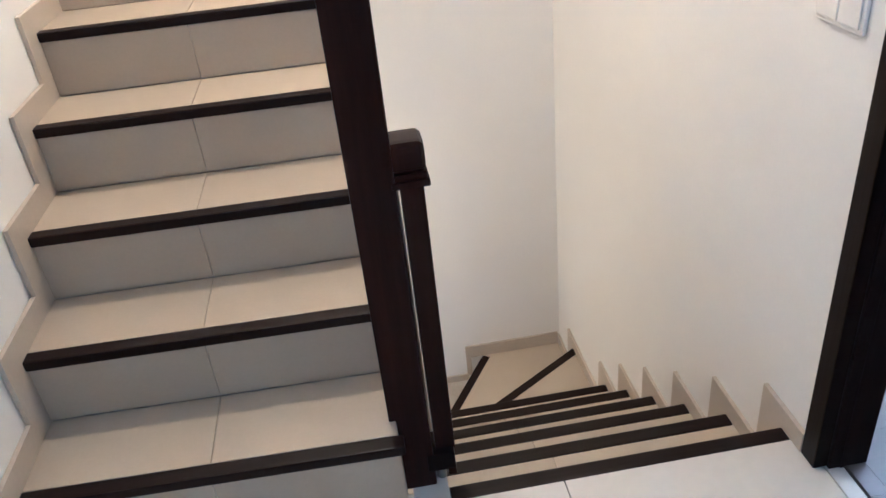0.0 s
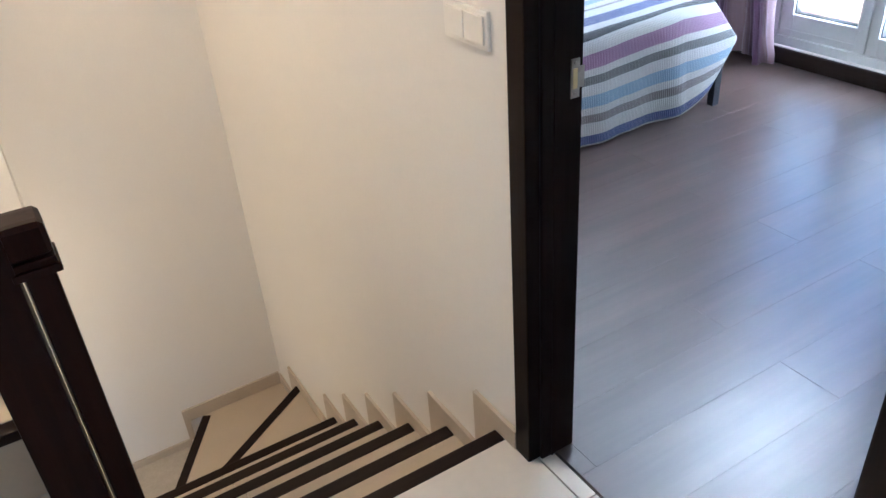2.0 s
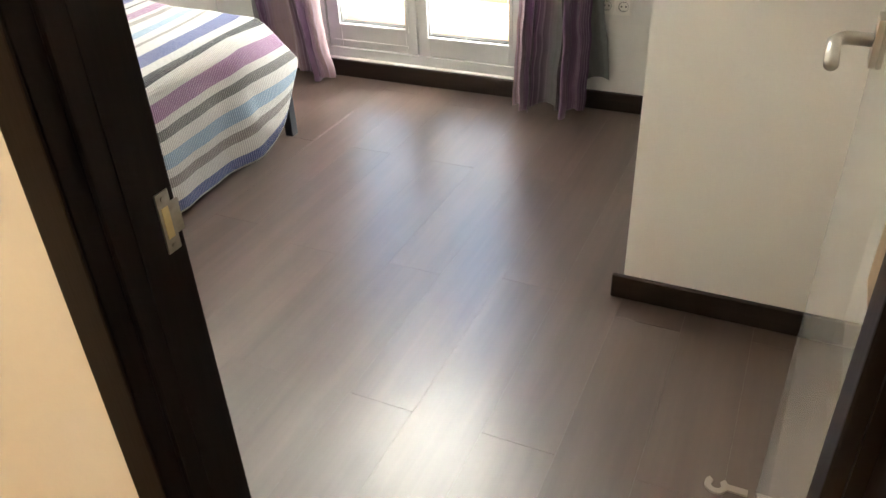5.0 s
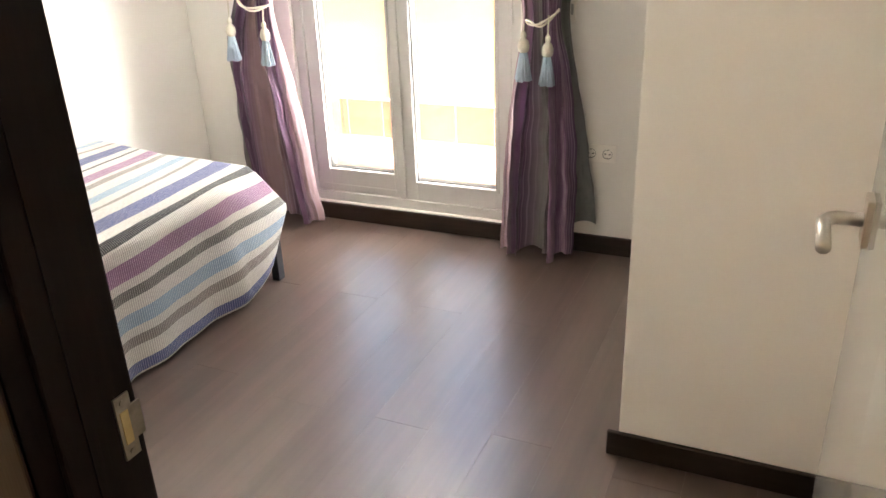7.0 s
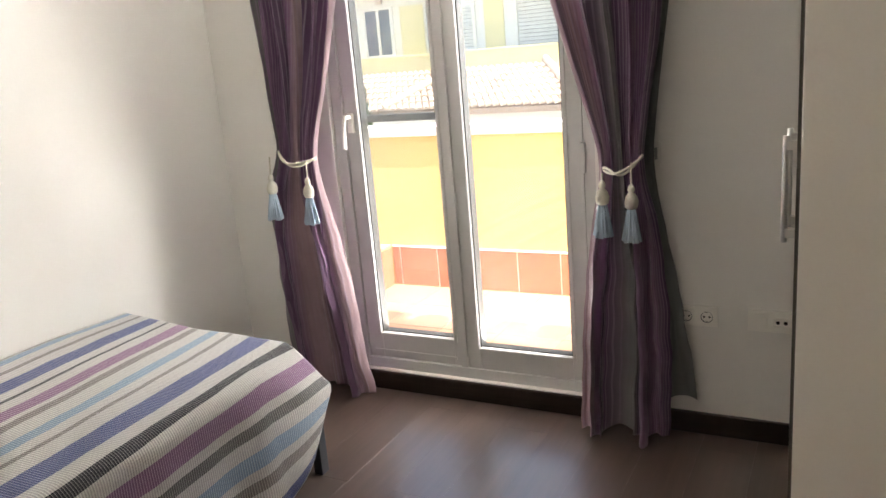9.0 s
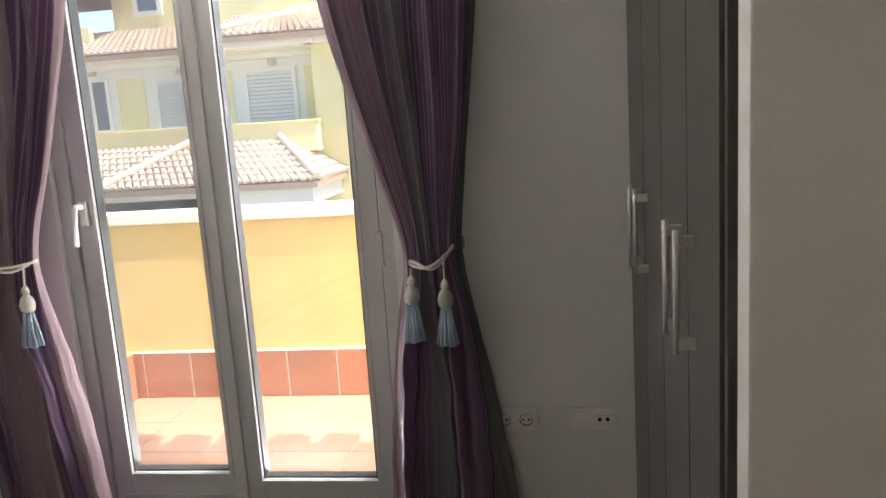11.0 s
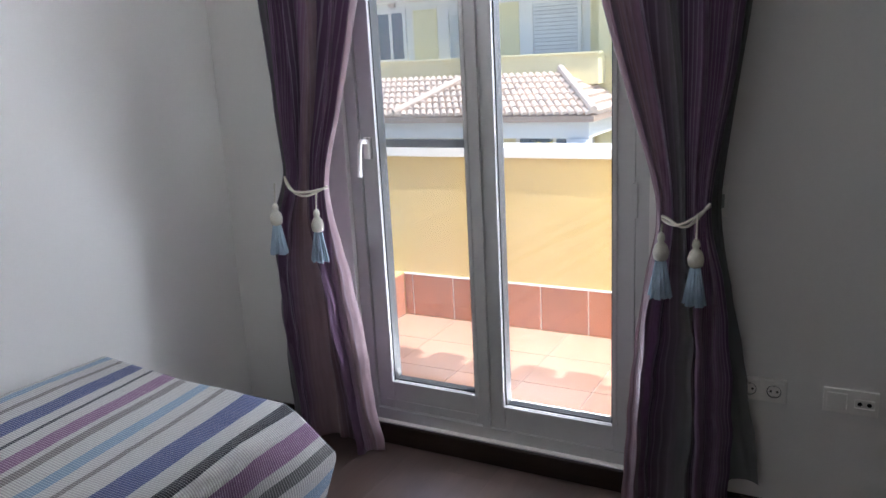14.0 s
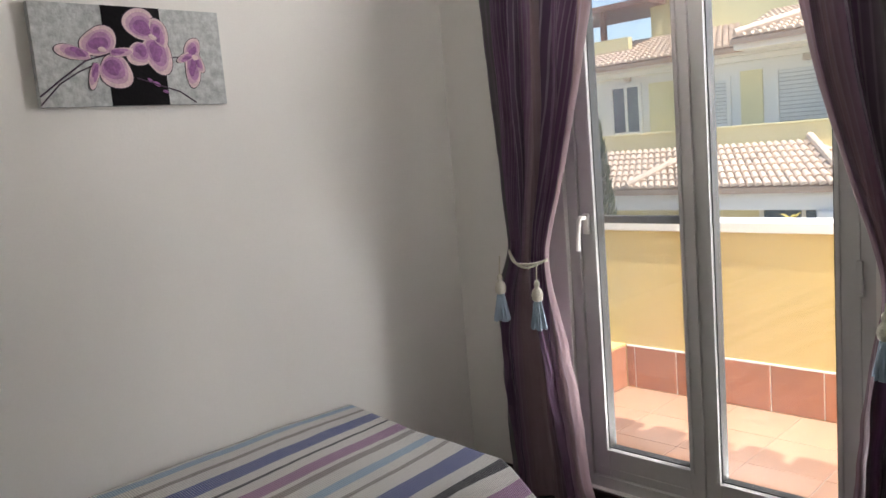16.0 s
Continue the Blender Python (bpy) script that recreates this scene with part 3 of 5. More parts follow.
def baluster_post():
    t = thing("railing_post", (0.09, 1.44, 0), "slim dark wooden railing post with moulded cap", "post")
    part("shaft", bx((0.076, 1.420, 0.09), (0.122, 1.462, 0.805), 0.004), POSTWOOD, t)
    bm = boxes(((0.060, 1.400, 0.786), (0.134, 1.484, 0.800)), ((0.064, 1.404, 0.801), (0.130, 1.480, 0.814)), bevel=0.004)
    box(bm, (0.060, 1.402, 0.815), (0.130, 1.482, 0.876), 0.020, 3)
    part("cap", bm, POSTWOOD, t, "moulded wooden cap")
    part("base", bx((0.052, 1.400, 0.045), (0.118, 1.48, 0.098), 0.006), FRAMEWOOD, t, "dark wooden base block")
    part("steel_foot", rod(bmesh.new(), (0.084, 1.43, 0.0), (0.084, 1.43, 0.05), 0.012), CHROME, t, "shiny steel foot", True)
    part("side_plate", bx((0.100, 1.425, 0.0), (0.120, 1.462, 0.046), 0.003), POSTWOOD, t)
    part("rod", rod(bmesh.new(), (0.0725, 1.50, 0.0), (0.0725, 1.50, 0.80), 0.004), CHROME, t, "thin steel rod", True)


newel()
baluster_post()


def wall_switch():
    t = thing("light_switch", (DX0, 1.436, 1.006), "white double rocker light switch on the wall", "light switch")
    part("plate", bx((DX0 - 0.009, 1.362, 0.969), (DX0, 1.512, 1.043), 0.004), PLASTIC, t)
    for y in (1.371, 1.439):
        part("rocker", bx((DX0 - 0.013, y, 0.979), (DX0 - 0.008, y + 0.064, 1.033), 0.003), PLASTIC, t)


wall_switch()


def round_lamp(name, at, label):
    t = thing(name, at, label, "ceiling light")
    part("base", rod(bmesh.new(), Vector(at) - Vector((0, 0, 0.02)), at, 0.10, 28), PLASTIC, t)


# unseen fixture, added above the cool hall fill
round_lamp("ceiling_light", (0.0, -0.6, CZ), "round white ceiling light added to the hall, out of view")

# ---- doorway ----
door_frame = thing("door_frame", (DX0, OY1, 0), "dark wenge wooden door frame", "door frame", kind="structure")
for ya, yb in ((OY1, OY1 + 0.052), (OY0 - 0.052, OY0)):
    part("casing", bx((DX0 - 0.010, ya, 0.0), (DX0 - 0.001, yb, 2.10), 0.003), FRAMEWOOD, door_frame)
    part("casing", bx((DX1 + 0.001, ya, 0.0), (DX1 + 0.013, yb, 2.10), 0.003), FRAMEWOOD, door_frame)
for s, y in ((1, OY1), (-1, OY0)):
    a, b = sorted((y, y + s * 0.034))
    part("jamb", bx((DX0 - 0.009, a, 0.0), (DX1 + 0.012, b, 2.07), 0.002), FRAMEWOOD, door_frame)
    depth, start = (0.010, 0.022) if s > 0 else (0.027, 0.056)   # the hinge side has the deeper rebate
    a, b = sorted((y - s * depth, y))
    part("stop", bx((DX0 + start, a, 0.0), (DX1 + 0.011, b, 2.05), 0.003), FRAMEWOOD, door_frame)
    a, b = sorted((y - s * 0.0125, y))
    part("seal", bx((DX0 + 0.049, a, 0.0), (DX0 + 0.0555, b, 2.05)), FRAMEWOOD, door_frame)
part("head", bx((DX0 - 0.014, OY0, 2.05), (DX1 + 0.012, OY1, 2.07)), FRAMEWOOD, door_frame)
part("head_casing", bx((DX0 - 0.016, OY0 - 0.067, 2.07), (DX0 - 0.001, OY1 + 0.067, 2.137), 0.003), FRAMEWOOD, door_frame)

strike = thing("strike_plate", (DX1 - 0.01, OY1, 0.928), "worn steel strike plate with rounded ends", "strike plate")
bm = bx((DX1 - 0.018, OY1 - 0.0125, 0.890), (DX1 + 0.002, OY1 - 0.010, 0.964), 0.001)
part("plate", bm, WORN, strike)
part("lip", bx((DX1 + 0.0005, OY1 - 0.0125, 0.908), (DX1 + 0.013, OY1 - 0.0105, 0.948), 0.0008), WORN, strike)
part("latch_hole", bx((DX1 - 0.014, OY1 - 0.0135, 0.908), (DX1 - 0.004, OY1 - 0.0122, 0.946)), BRASS, strike)
for z in (0.898, 0.956):
    part("screw", rod(bmesh.new(), (DX1 - 0.009, OY1 - 0.014, z), (DX1 - 0.009, OY1 - 0.012, z), 0.003, 10), WORN, strike)


def glass_door():
    hx, y, L = DX1 + 0.018, OY0 + 0.014, 0.622
    t = thing("glass_door", (hx, y, 0), "clear glass door leaf standing open with steel lever", "door")
    leaf = part("leaf", bx((hx, y - 0.004, 0.012), (hx + L, y + 0.004, 2.03), 0.0015, 1), DOORGLASS, t)
    leaf.visible_shadow = False
    for z in (0.30, 1.02, 1.75):
        part("hinge", bx((hx - 0.022, y - 0.010, z - 0.05), (hx + 0.055, y + 0.010, z + 0.05), 0.004), BRASS if z == 1.02 else CHROME, t)
    lx, lz = hx + L - 0.045, 1.010
    lock = part("lock_plate", bx((lx - 0.022, y - 0.012, lz - 0.032), (lx + 0.022, y + 0.012, lz + 0.032), 0.003), CHROME, t, "brushed steel lock plate")
    for s in (1, -1):
        pts = [(lx, y + s * 0.01, lz), (lx, y + s * 0.042, lz), (lx - 0.004, y + s * 0.052, lz - 0.001), (lx - 0.014, y + s * 0.058, lz - 0.003), (lx - 0.092, y + s * 0.058, lz - 0.007)]
        part("lever", tube(bmesh.new(), pts, 0.0092, 14), CHROME, t, "round brushed steel lever", True)


glass_door()


def door_stop():
    t = thing("door_stop", (1.738, 0.61, 0), "small steel floor catch for the glass door", "door stop")
    n, R0, R1 = 22, 0.011, 0.024
    ring = []
    for i in range(n + 1):
        a = radians(40 + 280 * i / n)
        ring.append((math.cos(a), math.sin(a)))
    out = [(1.738 + R1 * c, 0.626 + R1 * s) for c, s in ring] + [(1.738 + R0 * c, 0.626 + R0 * s) for c, s in ring[::-1]]
    part("hook", prism(out, 2, 0.0, 0.006), CHROME, t)
    part("foot", bx((1.730, 0.562, 0.0), (1.747, 0.606, 0.006), 0.002), CHROME, t)


door_stop()

# ---- bedroom floor ----
room_floor = structure("floor_bedroom", bx((DX0 + 0.064, PY, -0.06), (WX0, BY, -0.0085)), PLANKBED, "dark brown laminate plank floor", "floor")
PW, PL, rng = 0.1795, 1.25, random.Random(4)
for j in range(-4, 14):
    y0, y1 = 0.969 + j * PW, 0.969 + (j + 1) * PW
    y0, y1 = max(y0, PY), min(y1, BY)
    if y1 - y0 < 0.01:
        continue
    x = 1.689 - PL * 2 + (0.0 if j % 2 == 0 else PL * (0.42 + 0.16 * rng.random()))
    while x < WX0:
        a, b = max(x, DX0 + 0.065), min(x + PL, WX0)
        if b - a > 0.02:
            piece("plank", (a + 0.0003, y0 + 0.0001, -0.008), (b - 0.0003, y1 - 0.0001, 0.0), PLANK, room_floor, 0.0004)
        x += PL

# ---- french door ----
window = thing("window_1", (WX0, 2.25, FZ0), "white french door with two glazed leaves", "window", kind="structure")
X0 = WX0 + 0.022
part("window_frame", boxes(((X0, FY0, FZ0), (X0 + 0.07, FY0 + 0.048, FZ1)), ((X0, FY1 - 0.048, FZ0), (X0 + 0.07, FY1, FZ1)), ((X0, FY0 + 0.048, FZ1 - 0.048), (X0 + 0.07, FY1 - 0.048, FZ1)), ((X0, FY0 + 0.048, FZ0), (X0 + 0.07, FY1 - 0.048, FZ0 + 0.045)), bevel=0.004), PVC, window)


def sash(y0, y1, gy0, gy1, gz0, x, label):
    z0, z1, gz1 = FZ0 + 0.047, FZ1 - 0.05, FZ1 - 0.14
    s = part("sash", boxes(((x, y0, z0), (x + 0.055, gy0, z1)), ((x, gy1, z0), (x + 0.055, y1, z1)), ((x + 0.0006, gy0, z0), (x + 0.0545, gy1, gz0)), ((x + 0.0006, gy0, gz1), (x + 0.0545, gy1, z1)), bevel=0.004), PVC, window, label)
    bead = boxes(((x - 0.006, gy0 - 0.016, gz0 - 0.016), (x + 0.004, gy0 - 0.002, gz1 + 0.016)), ((x - 0.006, gy1 + 0.002, gz0 - 0.016), (x + 0.004, gy1 + 0.016, gz1 + 0.016)), ((x - 0.006, gy0 - 0.002, gz0 - 0.016), (x + 0.004, gy1 + 0.002, gz0 - 0.002)), bevel=0.002)
    part("glazing_bead", bead, PVC, s)
    part("gasket", boxes(((x + 0.005, gy0, gz0), (x + 0.0535, gy0 + 0.004, gz1)), ((x + 0.005, gy1 - 0.004, gz0), (x + 0.0535, gy1, gz1)), ((x + 0.0125, gy0 + 0.004, gz0), (x + 0.053, gy1 - 0.004, gz0 + 0.004))), GASKET, s)
    pane = part("pane", bx((x + 0.022, gy0 + 0.003, gz0 + 0.003), (x + 0.027, gy1 - 0.003, gz1)), PANE, s)
    pane.visible_shadow = False
    return s


left_leaf = sash(2.292, FY1 - 0.05, 2.339, 2.690, 0.250, X0 + 0.012, "left glazed leaf")
right_leaf = sash(FY0 + 0.05, 2.290, 1.822, 2.216, 0.228, X0 + 0.004, "right glazed leaf")
part("cover_strip", bx((X0 - 0.010, 2.272, FZ0 + 0.05), (X0 + 0.004, 2.304, FZ1 - 0.05), 0.004), PVC, window)
part("panel_groove", bx((X0 + 0.008, 2.33, 0.158), (X0 + 0.0125, 2.73, 0.170), 0.002), PVC, left_leaf)
hb = bmesh.new()
box(hb, (X0 - 0.004, 2.716, 1.12), (X0 + 0.012, 2.742, 1.20), 0.004)
tube(hb, [(X0 - 0.004, 2.729, 1.185), (X0 - 0.035, 2.729, 1.188), (X0 - 0.042, 2.731, 1.175), (X0 - 0.042, 2.738, 1.12), (X0 - 0.040, 2.742, 1.06)], 0.009)
part("handle", hb, PLASTIC, window, "white lever handle", True)
part("hinge", bx((X0 - 0.012, FY0 + 0.040, 0.95), (X0 + 0.006, FY0 + 0.058, 1.06), 0.004), PVC, window)
screen = thing("insect_screen", (WX0 + 0.11, 2.52, 1.18), "half-lowered roller insect screen with grey bottom bar", "insect screen")
part("bottom_bar", bx((WX0 + 0.112, 2.30, 1.152), (WX0 + 0.137, 2.76, 1.182), 0.005), SCREENBAR, screen, "grey aluminium bottom bar")
part("net", bx((WX0 + 0.123, 2.30, 1.182), (WX0 + 0.1245, 2.76, FZ1)), NET, screen, "fine grey netting")

# ---- curtains ----
rail = thing("curtain_rod", (3.52, 2.25, 2.44), "satin steel curtain rod above the french door", "curtain rod")
part("rod", rod(bmesh.new(), (3.535, 1.15, 2.44), (3.535, 3.36, 2.44), 0.012), SATIN, rail, "", True)
for y in (1.2, 2.25, 3.3):
    part("bracket", bx((3.535, y - 0.008, 2.43), (WX0, y + 0.008, 2.45), 0.002), SATIN, rail)


def lerp_rows(rows, z):
    rows = sorted(rows)
    zs = [r[0] for r in rows]
    return [float(np.interp(z, zs, [r[i] for r in rows])) for i in range(1, len(rows[0]))]


def smoothed(rows, z):
    vals = np.array([lerp_rows(rows, z + d) for d in (-0.06, -0.03, 0, 0.03, 0.06)])
    return vals.mean(0)


def curtain_sheet(rows, folds, seed, xc, ztop, zbot, ztie, nu=260, nv=150):
    """Cloth gathered by a tieback. Rows: height, one edge, other edge, depth of the folds."""
    bm = bmesh.new()
    uvl = bm.loops.layers.uv.new("UVMap")
    r = random.Random(seed)
    ph = [r.uniform(0, 6.28) for _ in range(8)]
    grid = []
    for j in range(nv + 1):
        v = j / nv
        z = ztop + (zbot - ztop) * v
        ya, yb, amp = smoothed(rows, z)
        below = min(1.0, max(0.0, (ztie - z) / 0.35))          # wide lobes hang under the tie
        near = math.exp(-((z - ztie) / 0.16) ** 2)             # the cloth is pinched at the tie
        row = []
        for i in range(nu + 1):
            u = i / nu
            hold = math.sin(math.pi * u) ** 0.4                # the edges keep their line
            w = u + hold * (0.034 * math.sin(6.283 * 1.5 * u + ph[0]) + 0.014 * math.sin(6.283 * 4 * u + ph[1] + 1.5 * v))
            a = 6.283 * folds * w + 0.7 * math.sin(2.6 * v + ph[2]) + 0.5 * math.sin(7 * v + ph[3] + 5 * u)
            b = 6.283 * 2.2 * w + ph[5] + 1.1 * math.sin(2.0 * v + 3 * u)
            fine = math.sin(6.283 * 11 * w + 3 * math.sin(5 * v + ph[6]))
            depth = (1 - 0.55 * below) * (math.sin(a) + 0.3 * math.sin(2.3 * a + ph[4])) + 0.95 * below * math.sin(b)
            x = xc + amp * depth + 0.0045 * near * fine
            x += 0.014 * noise.noise((u * 5, v * 7, seed)) + 0.006 * noise.noise((u * 17, v * 15, seed)) + 0.0022 * noise.noise((u * 60, v * 34, seed))
            y = ya + (yb - ya) * w + hold * amp * (0.75 * (1 - 0.6 * below) * math.cos(a) + 0.75 * below * math.cos(b))
            y += 0.008 * below * noise.noise((u * 4, v * 22, seed + 5))
            row.append(bm.verts.new((min(x, WX0 - 0.012), y, z + (0.012 * math.sin(a * 0.5) if j == nv else 0))))
        grid.append(row)
    for j in range(nv):
        for i in range(nu):
            f = bm.faces.new((grid[j][i], grid[j][i + 1], grid[j + 1][i + 1], grid[j + 1][i]))
            for lp, (a, b) in zip(f.loops, ((i, j), (i + 1, j), (i + 1, j + 1), (i, j + 1))):
                lp[uvl].uv = (a / nu, 1 - b / nv)
    bmesh.ops.recalc_face_normals(bm, faces=bm.faces)
    return bm


LROWS = [(0.02, 3.11, 2.665, 0.052), (0.25, 3.125, 2.70, 0.050), (0.65, 3.125, 2.765, 0.044), (0.82, 3.12, 2.79, 0.034), (0.95, 3.085, 2.81, 0.022), (1.05, 3.02, 2.825, 0.011),
         (1.15, 3.02, 2.80, 0.016), (1.40, 3.035, 2.70, 0.032), (1.68, 3.05, 2.62, 0.038), (2.40, 3.09, 2.48, 0.042)]
RROWS = [(0.02, 1.748, 1.435, 0.046), (0.36, 1.735, 1.42, 0.044), (0.78, 1.690, 1.455, 0.032), (0.90, 1.665, 1.485, 0.020), (0.99, 1.645, 1.505, 0.012),
         (1.10, 1.665, 1.495, 0.016), (1.40, 1.760, 1.445, 0.030), (1.65, 1.83, 1.42, 0.036), (2.40, 1.98, 1.36, 0.040)]


def curtain(rows, folds, seed, material, xc, ztie, label):
    yc = (rows[0][1] + rows[0][2]) / 2
    t = thing("curtain", (xc, yc, 0.02), label, "curtain", group="curtains at the french door")
    ob = part("cloth", curtain_sheet(rows, folds, seed, xc, 2.43, 0.018, ztie), material, t, "", True)
    so = ob.modifiers.new("thickness", "SOLIDIFY")
    so.thickness = 0.0015
    return t


curtain(LROWS, 5, 3, CURT_A, 3.550, 1.05, "purple and grey striped curtain tied back with a tasselled cord")
rc = curtain(RROWS, 5, 8, CURT_B, 3.52, 0.99, "purple and grey striped curtain tied back beside the sockets")
LIN = [(0.15, 1.60, 1.345, 0.008), (0.5, 1.60, 1.395, 0.008), (0.95, 1.60, 1.48, 0.006), (1.05, 1.60, 1.485, 0.006), (1.75, 1.64, 1.40, 0.010), (2.40, 1.66, 1.35, 0.010)]
part("lining", curtain_sheet(LIN, 3, 12, 3.605, 2.43, 0.15, 1.0, 50, 40), LINING, rc, "plain grey lining", True)


def tieback(ya, za, yb, zb, xf, tassels, label):
    t = thing("tieback", (xf, (ya + yb) / 2, za), label, "tieback", group="curtain tiebacks")
    for d in (0.0, 0.013):
        pts = []
        for i in range(17):
            u = i / 16
            a = math.pi * u
            pts.append((xf + 0.005 + 0.05 - 0.055 * math.sin(a) * 1.1, ya + (yb - ya) * u, za + (zb - za) * u - 0.022 * math.sin(a) + d * math.sin(a * 2 + 0.5)))
        part("cord", tube(bmesh.new(), pts, 0.0045, 8), ROPE, t, "twisted ivory cord", True)
    for y, z, drop in tassels:
        tl = part("tassel", lathe(bmesh.new(), (xf - 0.02, y, z), [(0.005, 0.0), (0.010, -0.008), (0.012, -0.018), (0.008, -0.026), (0.018, -0.038), (0.023, -0.056), (0.020, -0.074), (0.014, -0.080)], 16), ROPE, t, "ivory turned head with pale blue fringe", True)
        part("hanger", rod(bmesh.new(), (xf - 0.02, y, z - 0.002), (xf - 0.012, y, z + drop), 0.003, 8), ROPE, tl)
        bm = bmesh.new()
        r = random.Random(int(y * 1000))
        for i in range(64):
            a, q = r.uniform(0, 6.283), math.sqrt(r.random())
            top = (xf - 0.02 + 0.011 * q * math.cos(a), y + 0.011 * q * math.sin(a), z - 0.074)
            end = (xf - 0.02 + 0.028 * q * math.cos(a), y + 0.033 * q * math.sin(a), z - 0.180 - 0.010 * r.random())
            rod(bm, end, top, 0.0040, 5, 0.0034)
        part("fringe", bm, TASSEL, tl, "pale blue fringe", True)


tieback(2.99, 1.066, 2.80, 1.040, 3.462, [(2.985, 0.990, 0.070), (2.803, 0.976, 0.062)], "ivory cord tieback with two pale blue tassels")
tieback(1.632, 0.988, 1.500, 1.030, 3.458, [(1.616, 0.965, 0.022), (1.521, 0.952, 0.070)], "ivory cord tieback with pale blue tassels near the sockets")

# ---- bed ----
BX0, BX1, BY0, BZ = 1.075, 3.0, 2.525, 0.485
bed = thing("bed", (2.0, 2.95, 0), "low single bed with dark metal legs along the wall", "bed")
part("mattress", bx((BX0, BY0 + 0.02, 0.27), (2.90, BY - 0.022, BZ - 0.03), 0.04, 4), MATTRESS, bed, "", True)
part("bed_base", bx((BX0, BY0 + 0.005, 0.205), (2.965, BY - 0.02, 0.265), 0.006), BLACKMETAL, bed)
for x in (BX0 + 0.03, 2.962):
    for y in (2.53, 3.34):
        part("leg", bx((x - 0.02, y - 0.018, 0.0), (x + 0.02, y + 0.018, 0.21), 0.004), BLACKMETAL, bed, "dark square metal leg")


def bedspread():
    t = thing("bedspread", (2.0, 2.9, 0.1), "striped blue, mauve and ivory quilted bedspread draped over the bed", "bedspread")
    bm = bmesh.new()
    uvl = bm.loops.layers.uv.new("UVMap")
    ns, nx, wtop, p0 = 110, 130, BY - 0.03 - BY0, 0.86
    xe = 2.965
    # the free edge at the foot: along the top, down over the corner, back to the hem
    edge = [(0.0, xe - 0.02, BY - 0.03, BZ + 0.045), (0.35, xe - 0.012, 3.03, BZ + 0.012), (0.765, xe - 0.005, 2.610, BZ - 0.004), (0.80, xe + 0.008, 2.588, BZ - 0.030), (0.975, 3.030, 2.502, 0.312), (0.99, 3.026, 2.498, 0.296), (1.30, 2.815, 2.468, 0.072), (1.5, 2.70, 2.46, -0.06)]

    def fold(x, sc):
        s = sc - 0.075 * (x - 2.1) * min(1.0, sc / 0.3)   # the cloth lies a little askew
        R = 0.045
        ds = s - (wtop - R)
        if ds <= 0:
            y, z = BY - 0.03 - s, BZ
        elif ds < R * 1.57:
            a = ds / R
            y, z = BY0 + R - R * math.sin(a), BZ - R + R * math.cos(a)
        else:
            y, z = BY0, BZ - R - (ds - R * 1.57)
        hang = max(0.0, BZ - z)
        if hang > 0.02:
            k = min(1.0, hang / 0.35)
            y -= 0.024 * k + 0.022 * k * math.sin(7.0 * x + 1.2) + 0.014 * k * math.sin(17.0 * x) + 0.006 * k * math.sin(31.0 * x + 1.0)
            z += 0.020 * k * math.sin(4.2 * x + 0.6)
        z += 0.055 * min(1.0, max(0.0, (3.10 - x) / 0.4)) * min(1.0, max(0.0, (y - 2.85) / 0.5))
        return Vector((x, y, z))
    grid = []
    for j in range(ns + 1):
        sc = SPREAD * j / ns
        row = []
        for i in range(nx + 1):
            p = i / nx
            x = BX0 + 0.005 + (xe - BX0) * p
            v = fold(x if p < p0 else BX0 + 0.005 + (xe - BX0) * p0, sc)
            if p >= p0:
                w = (p - p0) / (1 - p0)
                se = sc - 0.065 * min(1.0, sc / 0.3)
                e = Vector([float(np.interp(se, [q[0] for q in edge], [q[n] for q in edge])) for n in (1, 2, 3)])
                v = v.lerp(e, w)
                v.y -= 0.012 * math.sin(math.pi * w) * min(1.0, max(0.0, BZ - v.z) / 0.2)
            v.z += 0.0035 * noise.noise((v.x * 5, sc * 6, 0.3)) + 0.0015 * noise.noise((v.x * 16, sc * 16, 4.3))
            row.append(bm.verts.new(v))
        grid.append(row)
    hem = [v.co.copy() for v in grid[-1]]
    for j in range(ns):
        for i in range(nx):
            f = bm.faces.new((grid[j][i], grid[j + 1][i], grid[j + 1][i + 1], grid[j][i + 1]))
            for lp, (a, b) in zip(f.loops, ((i, j), (i, j + 1), (i + 1, j + 1), (i + 1, j))):
                lp[uvl].uv = (a / nx, b / ns)
    bmesh.ops.recalc_face_normals(bm, faces=bm.faces)
    ob = part("cloth", bm, BEDCLOTH, t, "", True)
    so = ob.modifiers.new("thickness", "SOLIDIFY")
    so.thickness, so.offset = 0.006, 1.0
    part("hem_piping", tube(bmesh.new(), hem, 0.0045, 6), MATTRESS, ob, "narrow ivory hem piping", True)


bedspread()


